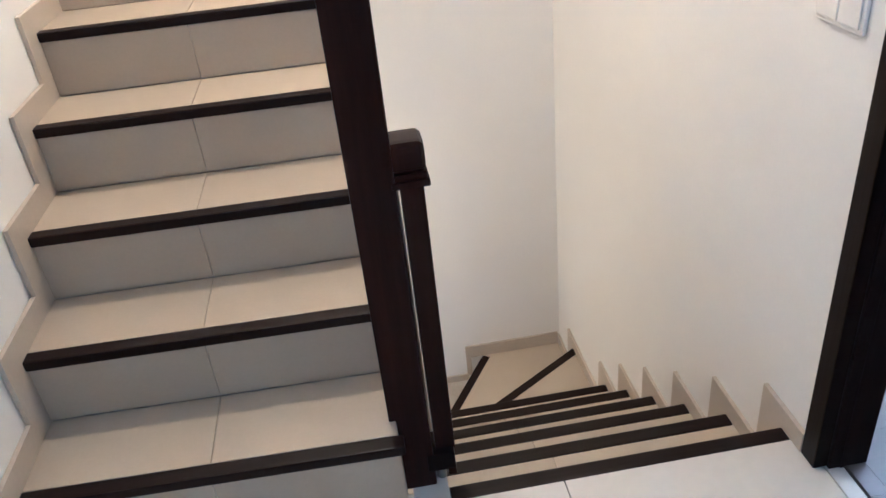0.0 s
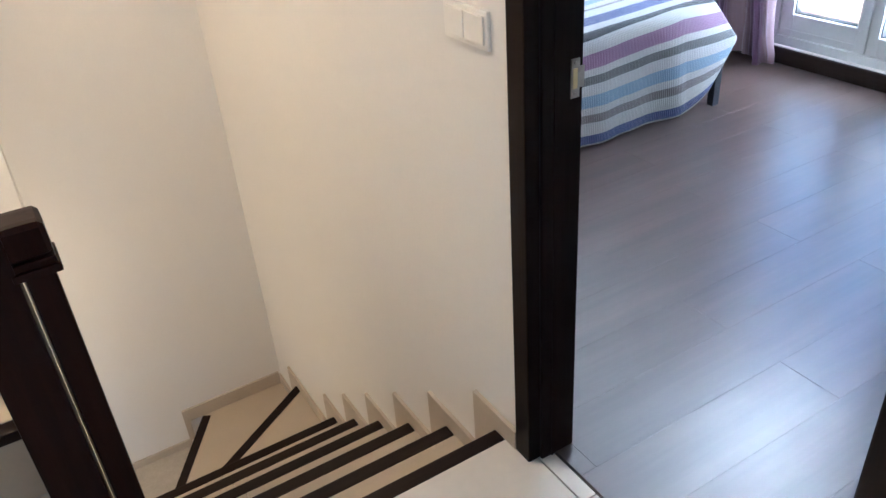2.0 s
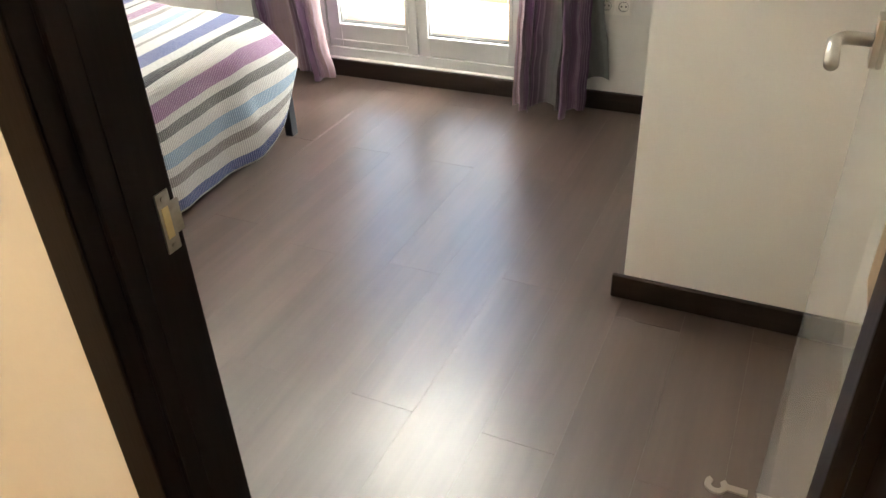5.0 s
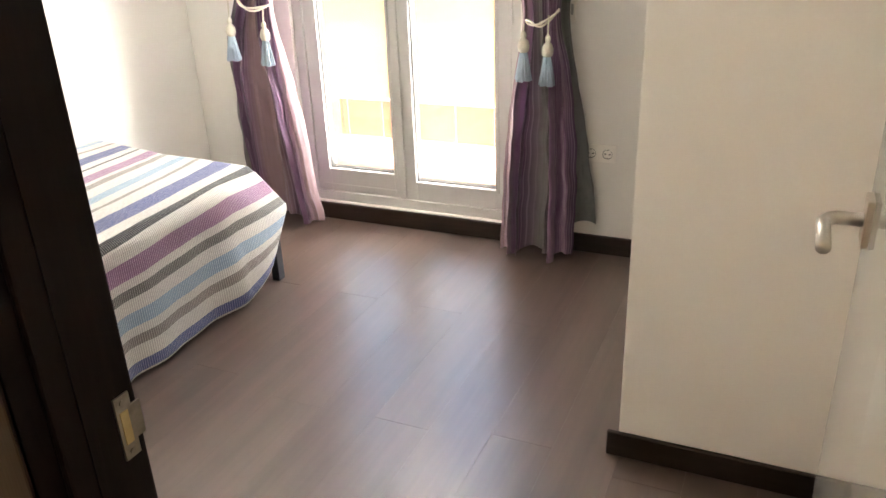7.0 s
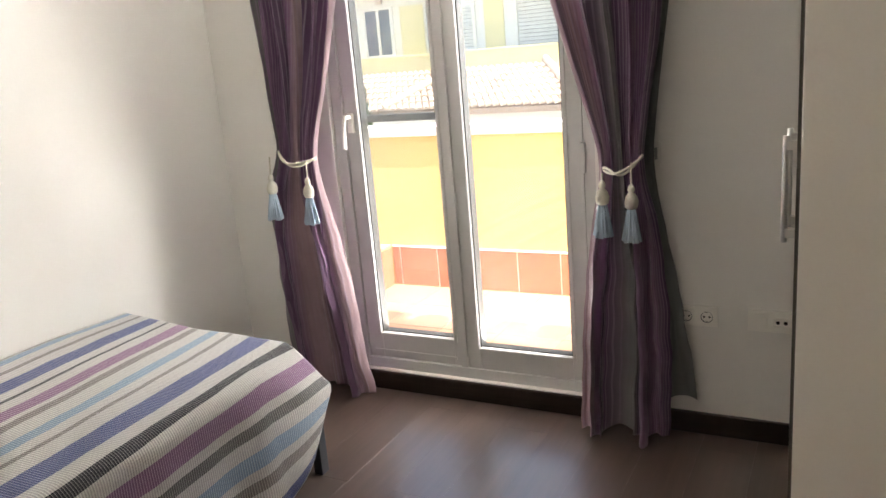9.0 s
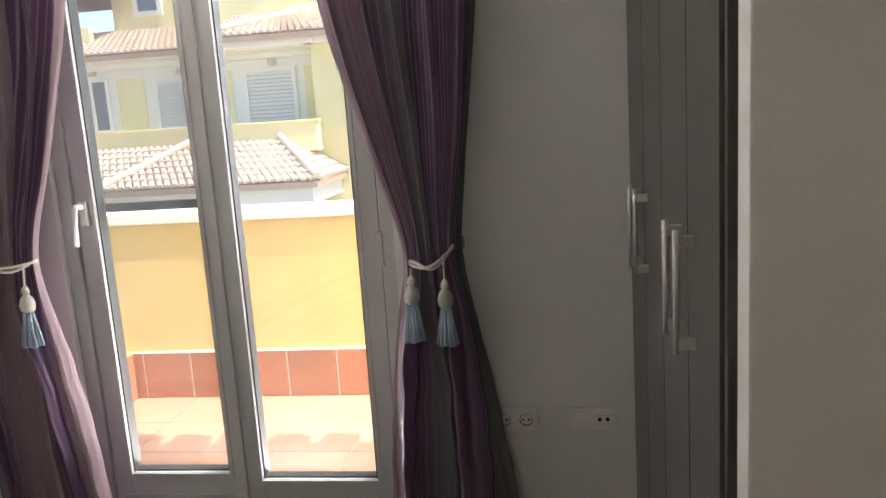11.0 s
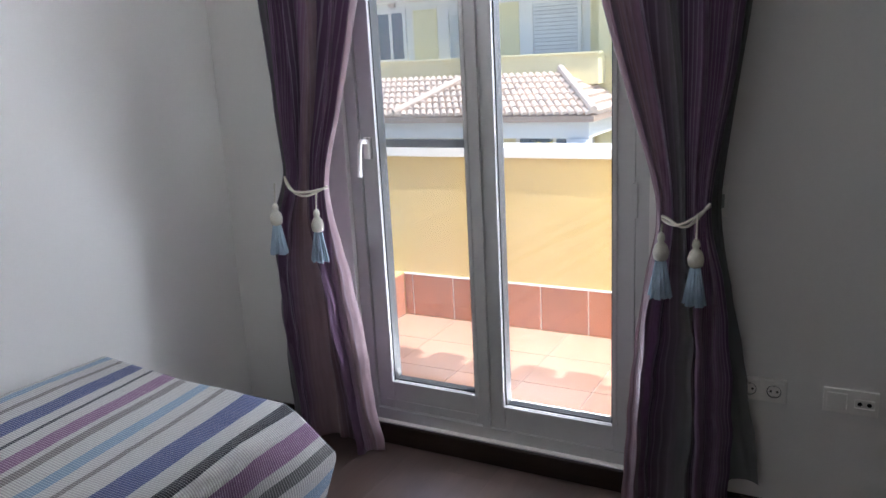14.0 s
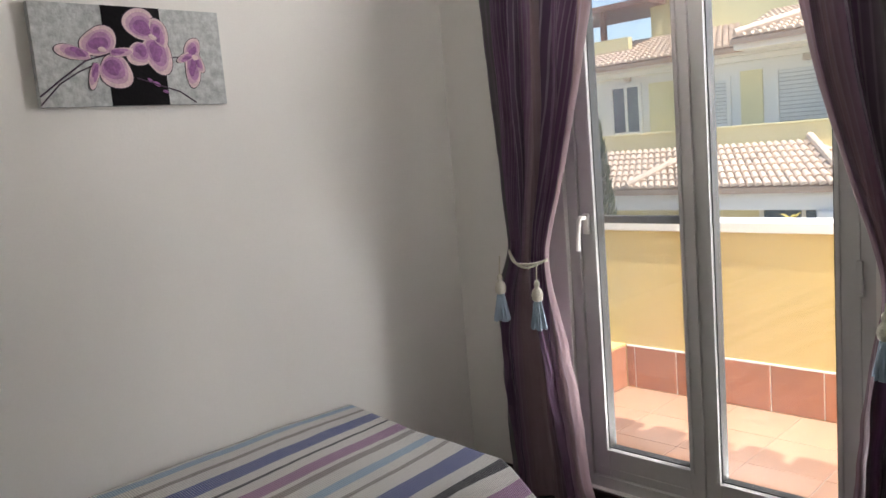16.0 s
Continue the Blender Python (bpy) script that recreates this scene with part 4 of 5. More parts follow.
# ---- wall fittings by the window ----
def socket_plate(y0, y1, z0, z1, kinds, label):
    t = thing("wall_socket", (WX0, (y0 + y1) / 2, (z0 + z1) / 2), label, "socket")
    part("plate", bx((WX0 - 0.0095, y0, z0), (WX0, y1, z1), 0.003), PLASTIC, t)
    n = len(kinds)
    w = (y1 - y0) / n
    zc = (z0 + z1) / 2
    for i, kind in enumerate(kinds):
        yc = y1 - w * (i + 0.5)
        if kind == "power":
            part("face", bx((WX0 - 0.012, yc - 0.028, zc - 0.028), (WX0 - 0.0085, yc + 0.028, zc + 0.028), 0.003), PLASTIC, t)
            bm = bmesh.new()
            bmesh.ops.create_cone(bm, cap_ends=False, segments=24, radius1=0.0205, radius2=0.018, depth=0.003, matrix=pose(WX0 - 0.0132, yc, zc, 0, 90, 0))
            # dark grey puts the hollow's shadow into the rim's colour
            part("rim", bm, SCREENBAR, t, "round socket rim coloured dark for its shadow")
            for d in (-0.009, 0.009):
                part("pin_hole", rod(bmesh.new(), (WX0 - 0.0135, yc + d, zc), (WX0 - 0.011, yc + d, zc), 0.0035, 10), DARKHOLE, t)
            for d in (-0.017, 0.017):
                part("earth_clip", bx((WX0 - 0.0135, yc - 0.003, zc + d - 0.002), (WX0 - 0.011, yc + 0.003, zc + d + 0.002)), CHROME, t)
        elif kind == "blank":
            part("rocker", bx((WX0 - 0.014, yc - 0.026, zc - 0.026), (WX0 - 0.0085, yc + 0.026, zc + 0.026), 0.003), PLASTIC, t)
        else:
            part("aerial_panel", bx((WX0 - 0.012, yc - 0.026, zc - 0.013), (WX0 - 0.0085, yc + 0.026, zc + 0.013), 0.006), PLASTIC, t)
            for d in (-0.012, 0.012):
                part("aerial_hole", rod(bmesh.new(), (WX0 - 0.0135, yc + d, zc), (WX0 - 0.0115, yc + d, zc), 0.0062, 12), DARKHOLE, t)


socket_plate(1.286, 1.424, 0.412, 0.486, ("power", "power"), "white double power socket on the wall by the curtain")
socket_plate(1.046, 1.188, 0.410, 0.484, ("blank", "aerial"), "white switch and aerial socket beside the wardrobe")
hook = thing("wall_plate", (WX0, 1.487, 1.02), "small narrow white wall plate behind the curtain", "wall plate")
part("plate", bx((WX0 - 0.010, 1.472, 0.972), (WX0, 1.500, 1.068), 0.004), PLASTIC, hook)
part("slot", bx((WX0 - 0.0115, 1.481, 1.0), (WX0 - 0.0095, 1.491, 1.04)), WARDSIDE, hook)


# ---- wardrobe ----
def wardrobe():
    t = thing("wardrobe", (3.05, 0.72, 0), "built-in grey laminate wardrobe with four doors", "wardrobe")
    wy = 0.987
    edges = (2.4495, 2.705, 3.0085, 3.312, 3.6385)
    part("side_panel", bx((2.430, PY + 0.01, 0.0), (2.447, wy - 0.006, 2.46), 0.002), WARD, t)
    part("side_panel", bx((3.640, PY + 0.01, 0.0), (WX0 - 0.001, wy - 0.002, 2.46), 0.002), WARD, t)
    part("plinth", bx((2.448, wy - 0.05, 0.0), (3.639, wy - 0.03, 0.07)), WARD, t)
    part("top_panel", bx((2.448, PY + 0.01, 2.43), (3.639, wy - 0.02, 2.46)), WARD, t)
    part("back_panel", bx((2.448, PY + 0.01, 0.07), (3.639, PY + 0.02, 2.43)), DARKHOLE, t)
    # black strip set in the gap to draw its shade
    part("gap_filler", bx((BLX + 0.064, wy - 0.06, 0.0), (2.429, wy - 0.035, 2.48)), DARKHOLE, t, "black strip drawn as the shade beside the panel")
    for k in range(4):
        x0, x1 = edges[k] + 0.003, edges[k + 1] - 0.003
        d = part("door", bx((x0, wy - 0.018, 0.075), (x1, wy, 2.425), 0.0015), WARD, t)
        hx = x1 - 0.062 if k % 2 == 0 else x0 + 0.050
        bm = bmesh.new()
        rod(bm, (hx, wy + 0.030, 0.985), (hx, wy + 0.030, 1.198), 0.0060, 16)
        h = part("handle", bm, SATIN, d, "satin aluminium bar handle", True)
        for z in (1.004, 1.180):
            part("bracket", bx((hx - 0.009, wy, z - 0.009), (hx + 0.009, wy + 0.028, z + 0.009), 0.0015), SATIN, d, "square aluminium bracket")


wardrobe()


# ---- painting ----
def painting():
    x0, x1, z0, z1, yf = 1.974, 2.566, 1.708, 2.007, BY - 0.028
    t = thing("painting", (x0, BY, z0), "canvas painting of purple orchids on grey and black", "painting")
    part("canvas", bx((x0, yf, z0), (x1, BY, z1), 0.003), CANVAS, t)
    W, Hh, shift = x1 - x0, z1 - z0, 0.06

    def P(u, v, d=0.0):
        return (x0 + (u - shift) * W, yf - d, z1 - v * Hh)
    part("black_panel", bx(P(0.405, 0.999, 0.0012), P(0.715, 0.001, -0.002)), BLACKPAINT, t, "black painted band")

    def blob(u, v, a, b, turn, mat_, d, name="petal"):
        bm = bmesh.new()
        n = 26
        c, s = math.cos(radians(turn)), math.sin(radians(turn))
        rim, rim2 = [], []
        for i in range(n):
            q = 2 * math.pi * i / n
            k = 1 + 0.09 * math.sin(2 * q + u * 40) + 0.06 * math.sin(3 * q + v * 30)
            du, dv = a * k * math.cos(q), b * k * math.sin(q)
            px, pz = (u - shift) * W + c * du - s * dv, v * Hh + s * du + c * dv
            rim.append(bm.verts.new((x0 + px, yf - d, z1 - pz)))
            rim2.append(bm.verts.new((x0 + px, yf + 0.001, z1 - pz)))
        mid = bm.verts.new((x0 + (u - shift) * W, yf - d - 0.0008, z1 - v * Hh))
        for i in range(n):
            bm.faces.new((mid, rim[i], rim[(i + 1) % n]))
            bm.faces.new((rim[i], rim2[i], rim2[(i + 1) % n], rim[(i + 1) % n]))
        bmesh.ops.recalc_face_normals(bm, faces=bm.faces)
        part(name, bm, mat_, t)

    def stem(pts, r):
        pts = [P(u, v, 0.001) for u, v in pts]
        q = []
        for i in range(len(pts) - 1):
            for k in range(6):
                q.append(Vector(pts[i]).lerp(Vector(pts[i + 1]), k / 6))
        q.append(Vector(pts[-1]))
        part("stem", tube(bmesh.new(), q, r, 6), INKPAINT, t)
    stem([(0.06, 0.98), (0.16, 0.78), (0.26, 0.66), (0.33, 0.60)], 0.0022)
    stem([(0.06, 0.90), (0.18, 0.72), (0.30, 0.55), (0.42, 0.48), (0.55, 0.46)], 0.0028)
    stem([(0.55, 0.72), (0.68, 0.80), (0.78, 0.86), (0.87, 0.98)], 0.0022)
    stem([(0.72, 0.50), (0.82, 0.50), (0.88, 0.50)], 0.002)
    L = 0.0016
    flowers = [(0.365, 0.46, [(0.375, 0.36, 0.048, 0.038, -15), (0.445, 0.66, 0.048, 0.040, 20), (0.235, 0.475, 0.045, 0.017, 18), (0.33, 0.70, 0.034, 0.013, 105), (0.49, 0.46, 0.035, 0.012, -10)]),
               (0.64, 0.32, [(0.60, 0.17, 0.050, 0.038, 5), (0.68, 0.48, 0.050, 0.042, 75), (0.575, 0.48, 0.034, 0.030, 40), (0.70, 0.25, 0.040, 0.024, 80)]),
               (0.87, 0.52, [(0.88, 0.43, 0.040, 0.022, -65), (0.87, 0.63, 0.052, 0.022, 95), (0.91, 0.55, 0.035, 0.012, 70), (0.835, 0.50, 0.026, 0.012, 160)])]
    for n, (cu, cv, petals) in enumerate(flowers):
        for k, (u, v, a, b, turn) in enumerate(petals):
            a, b = a * 1.14, b * 1.16
            blob(u, v, a * 1.03 + 0.0009, b * 1.03 + 0.0009, turn, INKPAINT, L + 0.0003 * k, "outline")
            blob(u, v, a, b, turn, PALEPETAL, L + 0.0008 + 0.0003 * k)
            iu, iv = u + 0.10 * (cu - u), v + 0.10 * (cv - v)
            blob(iu, iv, a * 0.86, b * 0.84, turn + 6, PINKPETAL, L + 0.0012 + 0.0003 * k)
            blob(u + 0.16 * (cu - u), v + 0.16 * (cv - v), a * 0.70, b * 0.66, turn - 8, MIDPETAL, L + 0.0015 + 0.0003 * k)
            blob(u + 0.22 * (cu - u), v + 0.22 * (cv - v), a * 0.52, b * 0.46, turn + 10, PURPLEPETAL, L + 0.0018 + 0.0003 * k)
        blob(cu + 0.02, cv - 0.02, 0.012, 0.008, 20, PALEPETAL, L + 0.004, "flower_centre")
    for u, v, a in ((0.655, 0.78, 0.013), (0.70, 0.86, 0.010), (0.62, 0.74, 0.009)):
        blob(u, v, a, a * 0.5, 25, PURPLEPETAL, L, "bud")


CANVAS = plain("grey_textured_paint", (0.44, 0.45, 0.44), 0.7, var=0.30, scale=34, bscale=70, bstr=0.7, dist=0.004)
BLACKPAINT = plain("black_paint", (0.008, 0.007, 0.008), 0.7, var=0.2, scale=20, bscale=90, bstr=0.2, spec=0.08)
INKPAINT = plain("dark_violet_paint", (0.035, 0.010, 0.035), 0.5, var=0.15)
PALEPETAL = plain("pale_pink_paint", (0.62, 0.45, 0.46), 0.6, var=0.2, scale=40, bscale=120, bstr=0.3)
PINKPETAL = plain("rose_paint", (0.50, 0.30, 0.40), 0.6, var=0.2, scale=40, bscale=120, bstr=0.2)
MIDPETAL = plain("mauve_paint", (0.37, 0.17, 0.33), 0.6, var=0.25, scale=40, bscale=120, bstr=0.2)
PURPLEPETAL = plain("purple_paint", (0.25, 0.085, 0.25), 0.6, var=0.35, scale=50, bscale=120, bstr=0.3)
painting()

# ---- balcony ----
PX, SY, BZ0 = 5.02, 3.43, 0.02
structure("balcony_slab", bx((WX1, -0.6, -0.3), (PX + 0.18, SY + 2.6, BZ0 - 0.012)), JOINT, "balcony slab under the tiles", "slab")
parapet = structure("parapet", boxes(((PX, -0.6, BZ0 - 0.01), (PX + 0.16, SY + 2.6, 0.945))), PARAPET, "yellow rendered balcony parapet", "parapet")
sidewall = structure("kerb_side", bx((WX1, SY, BZ0 - 0.01), (PX, SY + 0.16, 0.272)), PARAPET, "low yellow rendered kerb at the balcony side", "kerb")
structure("coping", boxes(((PX - 0.025, -0.6, 0.945), (PX + 0.19, SY + 2.6, 0.998)), bevel=0.006), COPING, "white coping on the parapet", "coping")
TW = 0.2615
for i in range(15):
    y1 = 3.629 - TW * i
    piece("skirting_tile", (PX - 0.011, y1 - TW + 0.0035, BZ0 + 0.001), (PX + 0.002, min(SY - 0.012, y1 - 0.0035), 0.262), TERRA, parapet, 0.002)
for i in range(5):
    x1 = PX - 0.014 - TW * i
    if x1 - TW > WX1 - 0.2:
        piece("skirting_tile", (max(WX1 + 0.001, x1 - TW + 0.003), SY - 0.011, BZ0 + 0.001), (x1 - 0.003, SY + 0.002, 0.262), TERRA, sidewall, 0.002)
part("mortar_line", boxes(((PX - 0.012, -0.58, 0.262), (PX + 0.002, SY - 0.012, 0.270)), ((PX - 0.006, -0.58, BZ0), (PX + 0.001, SY - 0.012, 0.2615))), COPING, parapet)
balcony = structure("floor_balcony", bx((WX1, -0.6, BZ0 - 0.02), (PX, SY, BZ0 - 0.006)), JOINT, "terracotta tiled balcony floor", "floor")
FT = 0.33
for i in range(4):
    for j in range(13):
        x0, x1 = PX - 0.014 - FT * (i + 1), PX - 0.014 - FT * i
        y0, y1 = SY - 0.014 - FT * (j + 1), SY - 0.014 - FT * j
        x0 = max(x0, WX1 + 0.001)
        if x1 - x0 > 0.02:
            piece("floor_tile", (x0 + 0.002, y0 + 0.002, BZ0 - 0.0055), (x1 - 0.002, y1 - 0.002, BZ0), TERRAFLOOR, balcony, 0.0015)

# own house above and around the french door
structure("wall_house_outside", boxes(((WX1 + 0.001, -0.6, CZ - 0.2), (WX1 + 0.05, SY + 0.6, 2.95)), ((WX1 + 0.001, -0.6, BZ0), (WX1 + 0.05, FY0 - 0.03, CZ - 0.2)), ((WX1 + 0.001, FY1 + 0.03, BZ0), (WX1 + 0.05, SY - 0.001, CZ - 0.2))), PARAPET, "yellow rendered outer wall", "wall")
eave = bmesh.new()
box(eave, (WX1 - 0.4, -0.8, 2.80), (WX1 + 0.17, SY + 0.8, 2.86))
yy = -0.7
while yy < SY + 0.7:
    rod(eave, (WX1 - 0.3, yy, 2.93), (WX1 + 0.25, yy, 2.85), 0.085, 12)
    yy += 0.235
structure("eave", eave, ROOF, "clay tiled eave above the french door", "eave")


# ---- street and houses beyond ----
structure("ground", bx((PX + 0.2, -300, -3.6), (400, 300, -3.5)), BOUNCEGROUND, "pale unseen ground that bounces light onto the house", "ground")
EX, EY, EZ = 1.354, 1.245, 1.452


def far(x, y20, z20):
    """A place seen in one line with (20, y20, z20), brought to the depth x."""
    k = (x - EX) / (20 - EX)
    return EY + (y20 - EY) * k, EZ + (z20 - EZ) * k


def tiled_slope(bm, a, b, c, d, pitch=0.175, row=0.32, r=0.067):
    """Barrel tiles on the slope with its eave from a to b and its top from d to c."""
    a, b, c, d = map(Vector, (a, b, c, d))
    n = max(2, round((b - a).length / pitch))
    m = max(2, round(((d - a).length + (c - b).length) / 2 / row))
    up = (b - a).cross(d - a).normalized()
    if up.z < 0:
        up = -up
    for i in range(n):
        for j in range(m):
            u, v0, v1 = (i + 0.5) / n, j / m, (j + 1.12) / m
            lo = a.lerp(b, u).lerp(d.lerp(c, u), v0)
            hi = a.lerp(b, u).lerp(d.lerp(c, u), min(1.0, v1))
            if (hi - lo).length < 0.06:
                continue
            along = (hi - lo).normalized()
            side = along.cross(up).normalized()
            rings = []
            for p, rr, lift in ((lo, r * 1.1, 0.045), (hi, r * 0.9, 0.01)):
                rings.append([bm.verts.new(p + side * rr * math.cos(q) + up * (rr * math.sin(q) + lift)) for q in [math.pi * k / 5 for k in range(6)]])
            for k in range(5):
                bm.faces.new((rings[0][k], rings[0][k + 1], rings[1][k + 1], rings[1][k]))
            bm.faces.new(rings[0])


def slab(pts, t=0.12):
    bm = bmesh.new()
    top = [bm.verts.new(p) for p in pts]
    low = [bm.verts.new((p[0], p[1], p[2] - t)) for p in pts]
    bm.faces.new(top)
    bm.faces.new(low[::-1])
    n = len(pts)
    for i in range(n):
        bm.faces.new((top[i], top[(i + 1) % n], low[(i + 1) % n], low[i]))
    bmesh.ops.recalc_face_normals(bm, faces=bm.faces)
    return bm


def roof(parent, slopes, ridges=()):
    for n, s in enumerate(slopes):
        base = part("roof", slab(s), ROOFBED, parent, "clay tiled roof slope")
        bm = bmesh.new()
        tiled_slope(bm, *s)
        tiles = part("roof_tiles", bm, ROOF, base)
        tiles["kind"] = "stuff"
    for a, b in ridges:
        part("ridge", tube(bmesh.new(), [Vector(a).lerp(Vector(b), k / 8) + Vector((0, 0, 0.08)) for k in range(9)], 0.085, 8), ROOF, parent, "rounded clay ridge tiles")


house = thing("house", (20.5, 9.5, -3.5), "yellow and white two-storey house with clay tile roofs", "house")
FXX = 20.0
part("wall", bx((FXX, 6.76, -3.5), (28, 24, 3.30)), HOUSEWHITE, house, "white rendered wall")
GREYDARK = plain("dark_shutter_gap", (0.12, 0.12, 0.11), 0.8)


def house_window(y0, y1, z0, z1, shutter, lamp_above=True):
    fr = part("window", boxes(((FXX - 0.07, y0 - 0.09, z0), (FXX + 0.03, y0, z1 + 0.08)), ((FXX - 0.07, y1, z0), (FXX + 0.03, y1 + 0.09, z1 + 0.08)), ((FXX - 0.07, y0, z1), (FXX + 0.03, y1, z1 + 0.08))), HOUSEWHITE, house)
    if shutter:
        n = 17
        hh = (z1 - z0) / n
        for i in range(n):
            piece("slat", (FXX - 0.035, y0, z0 + i * hh + 0.008), (FXX - 0.008, y1, z0 + (i + 1) * hh), SHUTTER, fr, 0.008)
        part("shade_gap", bx((FXX - 0.006, y0, z0), (FXX - 0.002, y1, z1)), GREYDARK, fr)
    else:
        part("pane", bx((FXX - 0.02, y0, z0), (FXX - 0.004, y1, z1)), FARGLASS, fr)
        part("mullion", boxes(((FXX - 0.045, (y0 + y1) / 2 - 0.04, z0), (FXX - 0.0205, (y0 + y1) / 2 + 0.04, z1)), ((FXX - 0.0445, y0, z0 + 0.35), (FXX - 0.0206, y1, z0 + 0.42))), HOUSEWHITE, fr)
    if lamp_above:
        yc = (y0 + y1) / 2 - 0.1
        part("wall_lamp", bx((FXX - 0.12, yc - 0.1, z1 + 0.14), (FXX - 0.002, yc + 0.1, z1 + 0.30), 0.04), JOINT, house, "small outdoor wall lamp")


house_window(7.25, 8.40, 1.05, 2.62, True)
house_window(9.65, 10.72, 1.05, 2.55, True)
house_window(12.10, 12.90, 1.05, 2.66, False)
house_window(15.2, 16.3, 1.05, 2.6, True)
for y0, y1 in ((6.58, 6.95), (8.78, 9.32), (11.08, 11.80), (13.5, 14.7), (16.9, 19.5)):
    part("yellow_panel", bx((FXX - 0.03, y0, 0.9), (FXX - 0.001, y1, 2.70)), HOUSE, house, "yellow render panel")
part("cornice", boxes(((FXX - 0.30, 6.6, 3.06), (FXX + 0.1, 24, 3.26)), ((FXX - 0.16, 6.7, 2.92), (FXX + 0.1, 24, 3.06)), bevel=0.02), HOUSEWHITE, house, "white moulded cornice")
roof(house, [((FXX - 0.5, 9.0, 3.24), (FXX - 0.5, 24, 3.24), (FXX + 2.3, 24, 4.10), (FXX + 2.3, 10.3, 4.10)), ((FXX - 1.2, 4.2, 3.36), (FXX - 1.2, 9.0, 3.36), (FXX + 1.4, 9.0, 4.15), (FXX + 1.4, 6.2, 4.15))],
     [((FXX - 1.2, 8.9, 3.42), (FXX + 1.4, 6.6, 4.2))])
part("wing_wall", bx((FXX - 0.7, 2.5, -3.5), (FXX + 6, 6.55, 3.36)), HOUSE, house, "yellow rendered side wing")
part("wing_cornice", boxes(((FXX - 1.0, 2.4, 3.12), (FXX - 0.6, 6.65, 3.32)), ((FXX - 1.05, 6.4, 3.12), (FXX - 0.3, 9.0, 3.32)), bevel=0.02), HOUSEWHITE, house)
part("tower_wall", bx((FXX + 2.2, 4.0, 3.2), (FXX + 8, 12.9, 9.5)), HOUSE, house, "yellow rendered upper storey")
ty = far(FXX + 2.2, 11.08, 4.14)
tw = part("window", bx((FXX + 2.12, ty[0] - 0.82, ty[1]), (FXX + 2.198, ty[0], ty[1] + 1.1), 0.02), HOUSEWHITE, house, "small white framed window")
part("pane", bx((FXX + 2.10, ty[0] - 0.68, ty[1] + 0.14), (FXX + 2.118, ty[0] - 0.14, ty[1] + 0.96)), FARGLASS, tw)
part("roof_terrace", bx((FXX + 0.9, 12.9, 3.4), (FXX + 1.1, 24, 4.12)), HOUSE, house, "yellow roof terrace wall")
part("pergola_roof", bx((FXX + 1.2, 12.4, 5.0), (FXX + 4, 24, 5.15)), BROWNROOF, house, "brown pergola roof")
part("pergola_post", bx((FXX + 1.3, 13.9, 4.0), (FXX + 1.43, 14.05, 5.0)), BROWNROOF, house)
part("terrace_wall", bx((FXX + 1.42, 5.3, 4.0), (FXX + 1.6, 8.5, 4.42)), HOUSE, house, "yellow upper terrace wall")
# terrace over the porch
part("terrace_parapet", boxes(((18.75, 6.40, 0.7), (18.95, 24, 1.37))), HOUSE, house, "yellow terrace parapet")
part("terrace_return", bx((18.95, 6.40, 0.7), (19.3, 6.60, 1.37)), HOUSE, house, "yellow terrace parapet end")
part("terrace_coping", bx((18.70, 6.35, 1.37), (19.0, 24, 1.42), 0.01), HOUSE, house)
part("terrace_floor", bx((18.95, 6.6, 0.75), (20, 24, 0.85)), HOUSE, house)
# porch roof with a hip
e0, e1 = far(16.8, 6.87, -0.12), far(18.74, 7.72, 0.92)
roof(house, [((16.8, e0[0], e0[1]), (16.8, 24, e0[1]), (18.74, 24, e1[1]), (18.74, e1[0], e1[1])), ((20.4, e0[0], e0[1]), (16.8, e0[0], e0[1]), (18.74, e1[0], e1[1]), (20.4, e1[0], e1[1]))],
     [((16.8, e0[0], e0[1] + 0.05), (18.74, e1[0], e1[1] + 0.05)), ((16.8, far(16.8, 12.6, 0.5)[0], e0[1] + 0.05), (18.74, far(18.74, 10.0, 0.5)[0], e1[1] + 0.05))])
part("porch_beam", boxes(((16.98, e0[0] + 0.16, e0[1] - 0.48), (17.28, 24, e0[1] - 0.13)), ((17.28, e0[0] + 0.16, e0[1] - 0.48), (19.5, e0[0] + 0.46, e0[1] - 0.13)), bevel=0.02), HOUSEWHITE, house, "white porch beam")
for y in (e0[0] + 0.42, 11.9, 16.0):
    part("column", lathe(bmesh.new(), (17.13, y, -3.5), [(0.26, 0), (0.26, 0.15), (0.20, 0.2), (0.18, 2.6), (0.20, 2.9), (0.27, 3.0), (0.27, e0[1] - 0.48 + 3.5)], 18), HOUSEWHITE, house, "white round porch column", True)
part("porch_wall", bx((19.6, 3.0, -3.5), (19.9, 24, 0.7)), HOUSE, house, "yellow wall under the porch")
pw = part("porch_window", boxes(((19.53, 6.74, -1.9), (19.598, 6.84, -0.48)), ((19.53, 8.66, -1.9), (19.598, 8.76, -0.48)), ((19.53, 6.84, -0.58), (19.598, 8.66, -0.48)), ((19.53, 7.70, -1.9), (19.598, 7.78, -0.58))), HOUSEWHITE, house, "white framed porch window")
for y0, y1 in ((6.84, 7.70), (7.78, 8.66)):
    part("pane", bx((19.56, y0, -1.9), (19.58, y1, -0.58)), FARGLASS, pw)


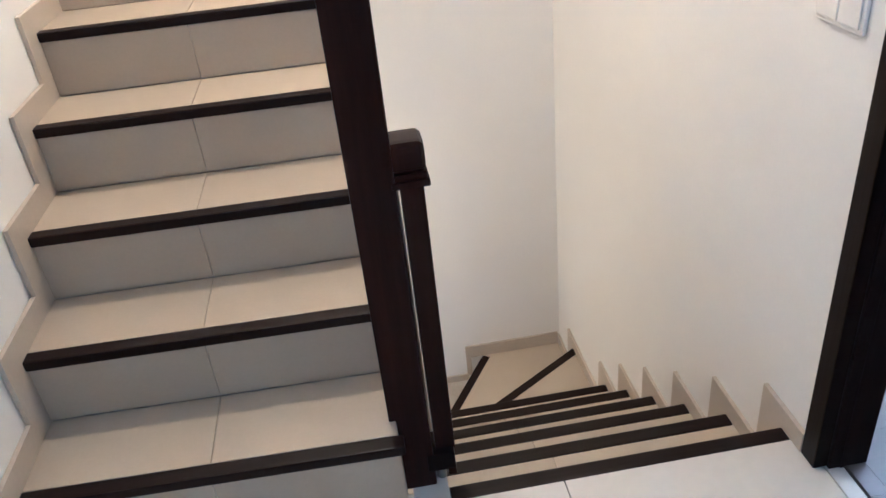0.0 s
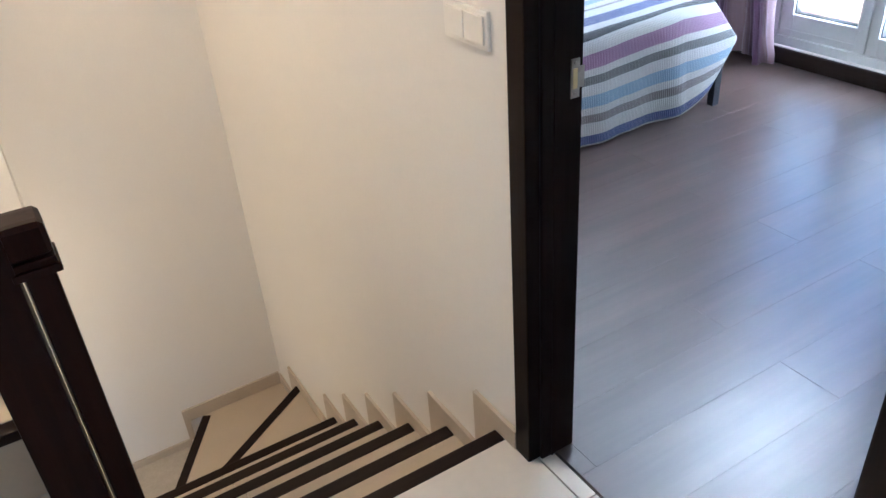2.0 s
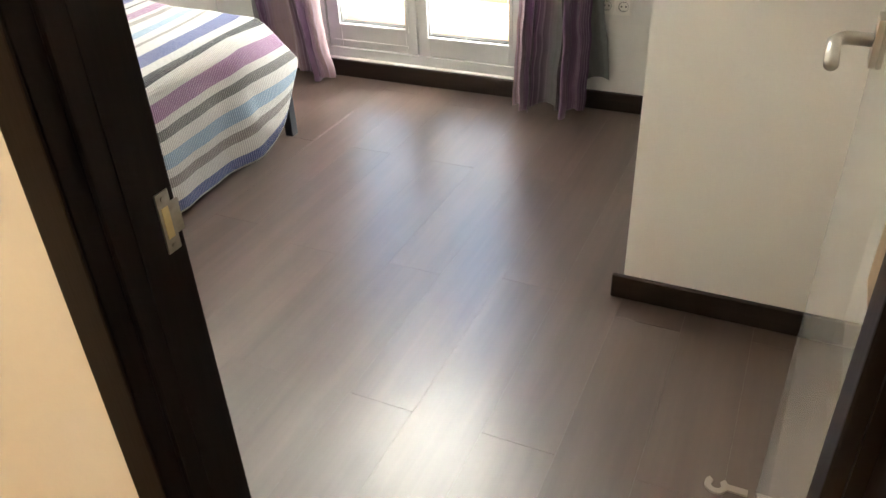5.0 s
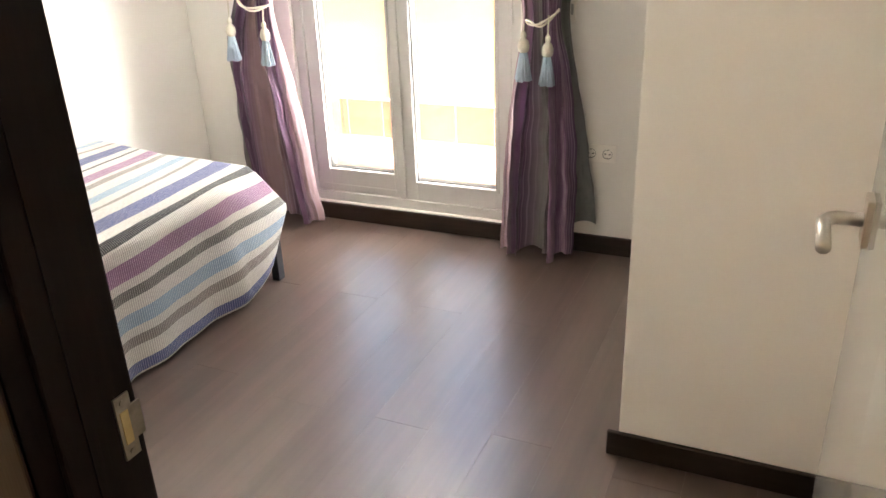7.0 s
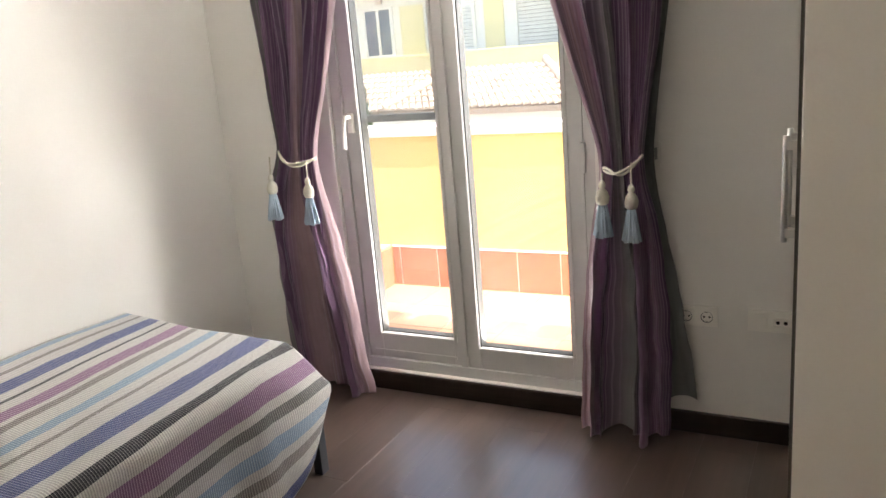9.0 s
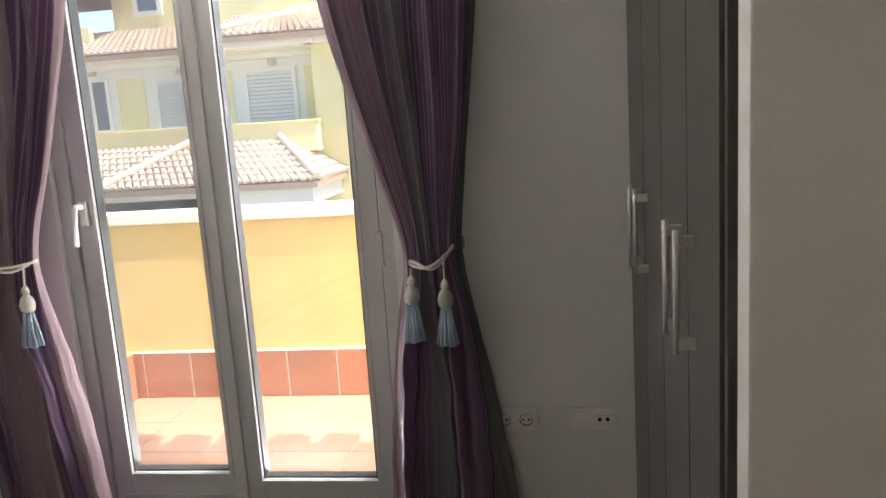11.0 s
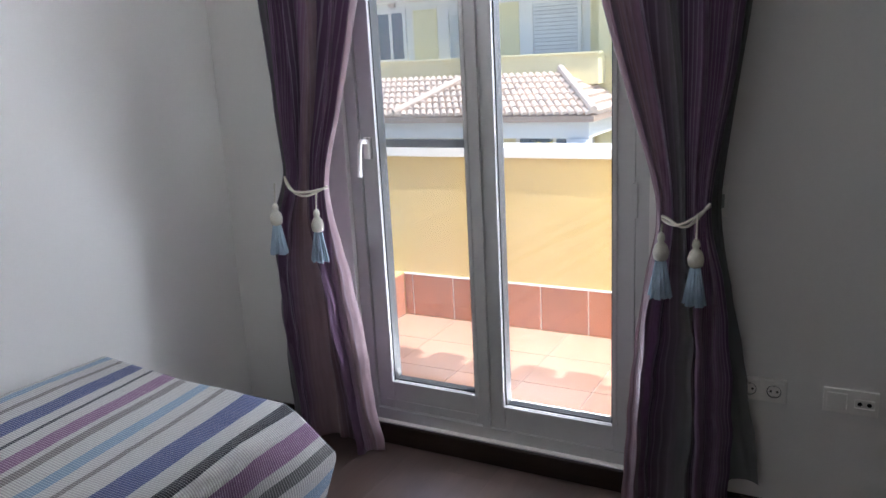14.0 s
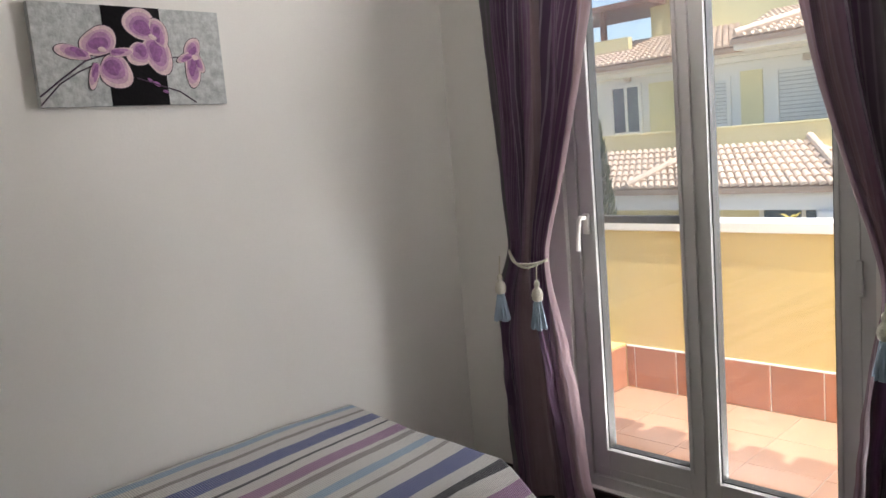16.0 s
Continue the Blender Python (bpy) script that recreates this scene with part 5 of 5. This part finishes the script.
def cypress(x, y, h, base):
    t = thing("cypress_tree", (x, y, base), "tall narrow dark green cypress tree", "tree")
    part("trunk", rod(bmesh.new(), (x, y, base), (x, y, base + h * 0.9), 0.12, 10, 0.02), BARK, t)
    bm = bmesh.new()
    r = random.Random(7)
    for i in range(2600):
        v = r.random()
        R = 0.62 * (1 - v) ** 0.75 * min(1.0, 0.35 + 4 * v)
        a, q = r.uniform(0, 6.283), math.sqrt(r.random())
        c = Vector((x + R * q * math.cos(a), y + R * q * math.sin(a), base + 0.2 + v * (h - 0.2) + r.uniform(-0.1, 0.1)))
        d = Vector((math.cos(a) * 0.5, math.sin(a) * 0.5, 1.2)).normalized() * r.uniform(0.10, 0.24)
        s = d.cross(Vector((r.uniform(-1, 1), r.uniform(-1, 1), 0.2))).normalized() * r.uniform(0.02, 0.05)
        vs = [bm.verts.new(p) for p in (c - s, c + s, c + d)]
        bm.faces.new(vs)
    crown = part("crown", bm, LEAF, t)
    crown["kind"] = "stuff"


cy = far(15.5, 13.45, 1.7)
cypress(15.5, cy[0], cy[1] + 3.5, -3.5)


def plant(x, y, z):
    t = thing("potted_plant", (x, y, -3.5), "yellow-green leafy plant standing in the garden", "plant")
    part("stem", rod(bmesh.new(), (x, y, -3.5), (x, y, z), 0.06, 10, 0.03), BARK, t)
    r = random.Random(5)
    for i in range(16):
        a, up = r.uniform(0, 6.283), r.uniform(0.3, 1.2)
        L = r.uniform(0.16, 0.34)
        d = Vector((math.cos(a), math.sin(a), up)).normalized()
        s = d.cross(Vector((0, 0, 1))).normalized()
        bm = bmesh.new()
        prev = None
        for k in range(6):
            f = k / 5
            p = Vector((x, y, z)) + d * L * f - Vector((0, 0, 0.35 * f * f * L))
            w = s * 0.028 * math.sin(math.pi * (0.12 + 0.88 * f)) + Vector((0, 0, 0.001))
            cur = (bm.verts.new(p - w), bm.verts.new(p + w))
            if prev:
                bm.faces.new((prev[0], prev[1], cur[1], cur[0]))
            prev = cur
        part("leaf", bm, PALM, t)


plant(14.0, 5.90, -0.16)

# distant houses closing the street
backdrop = thing("house", (45, 10, -3.5), "distant pale yellow apartment house", "house")
part("wall", bx((45, -40, -3.5), (55, 3, 4.5)), HOUSE, backdrop)
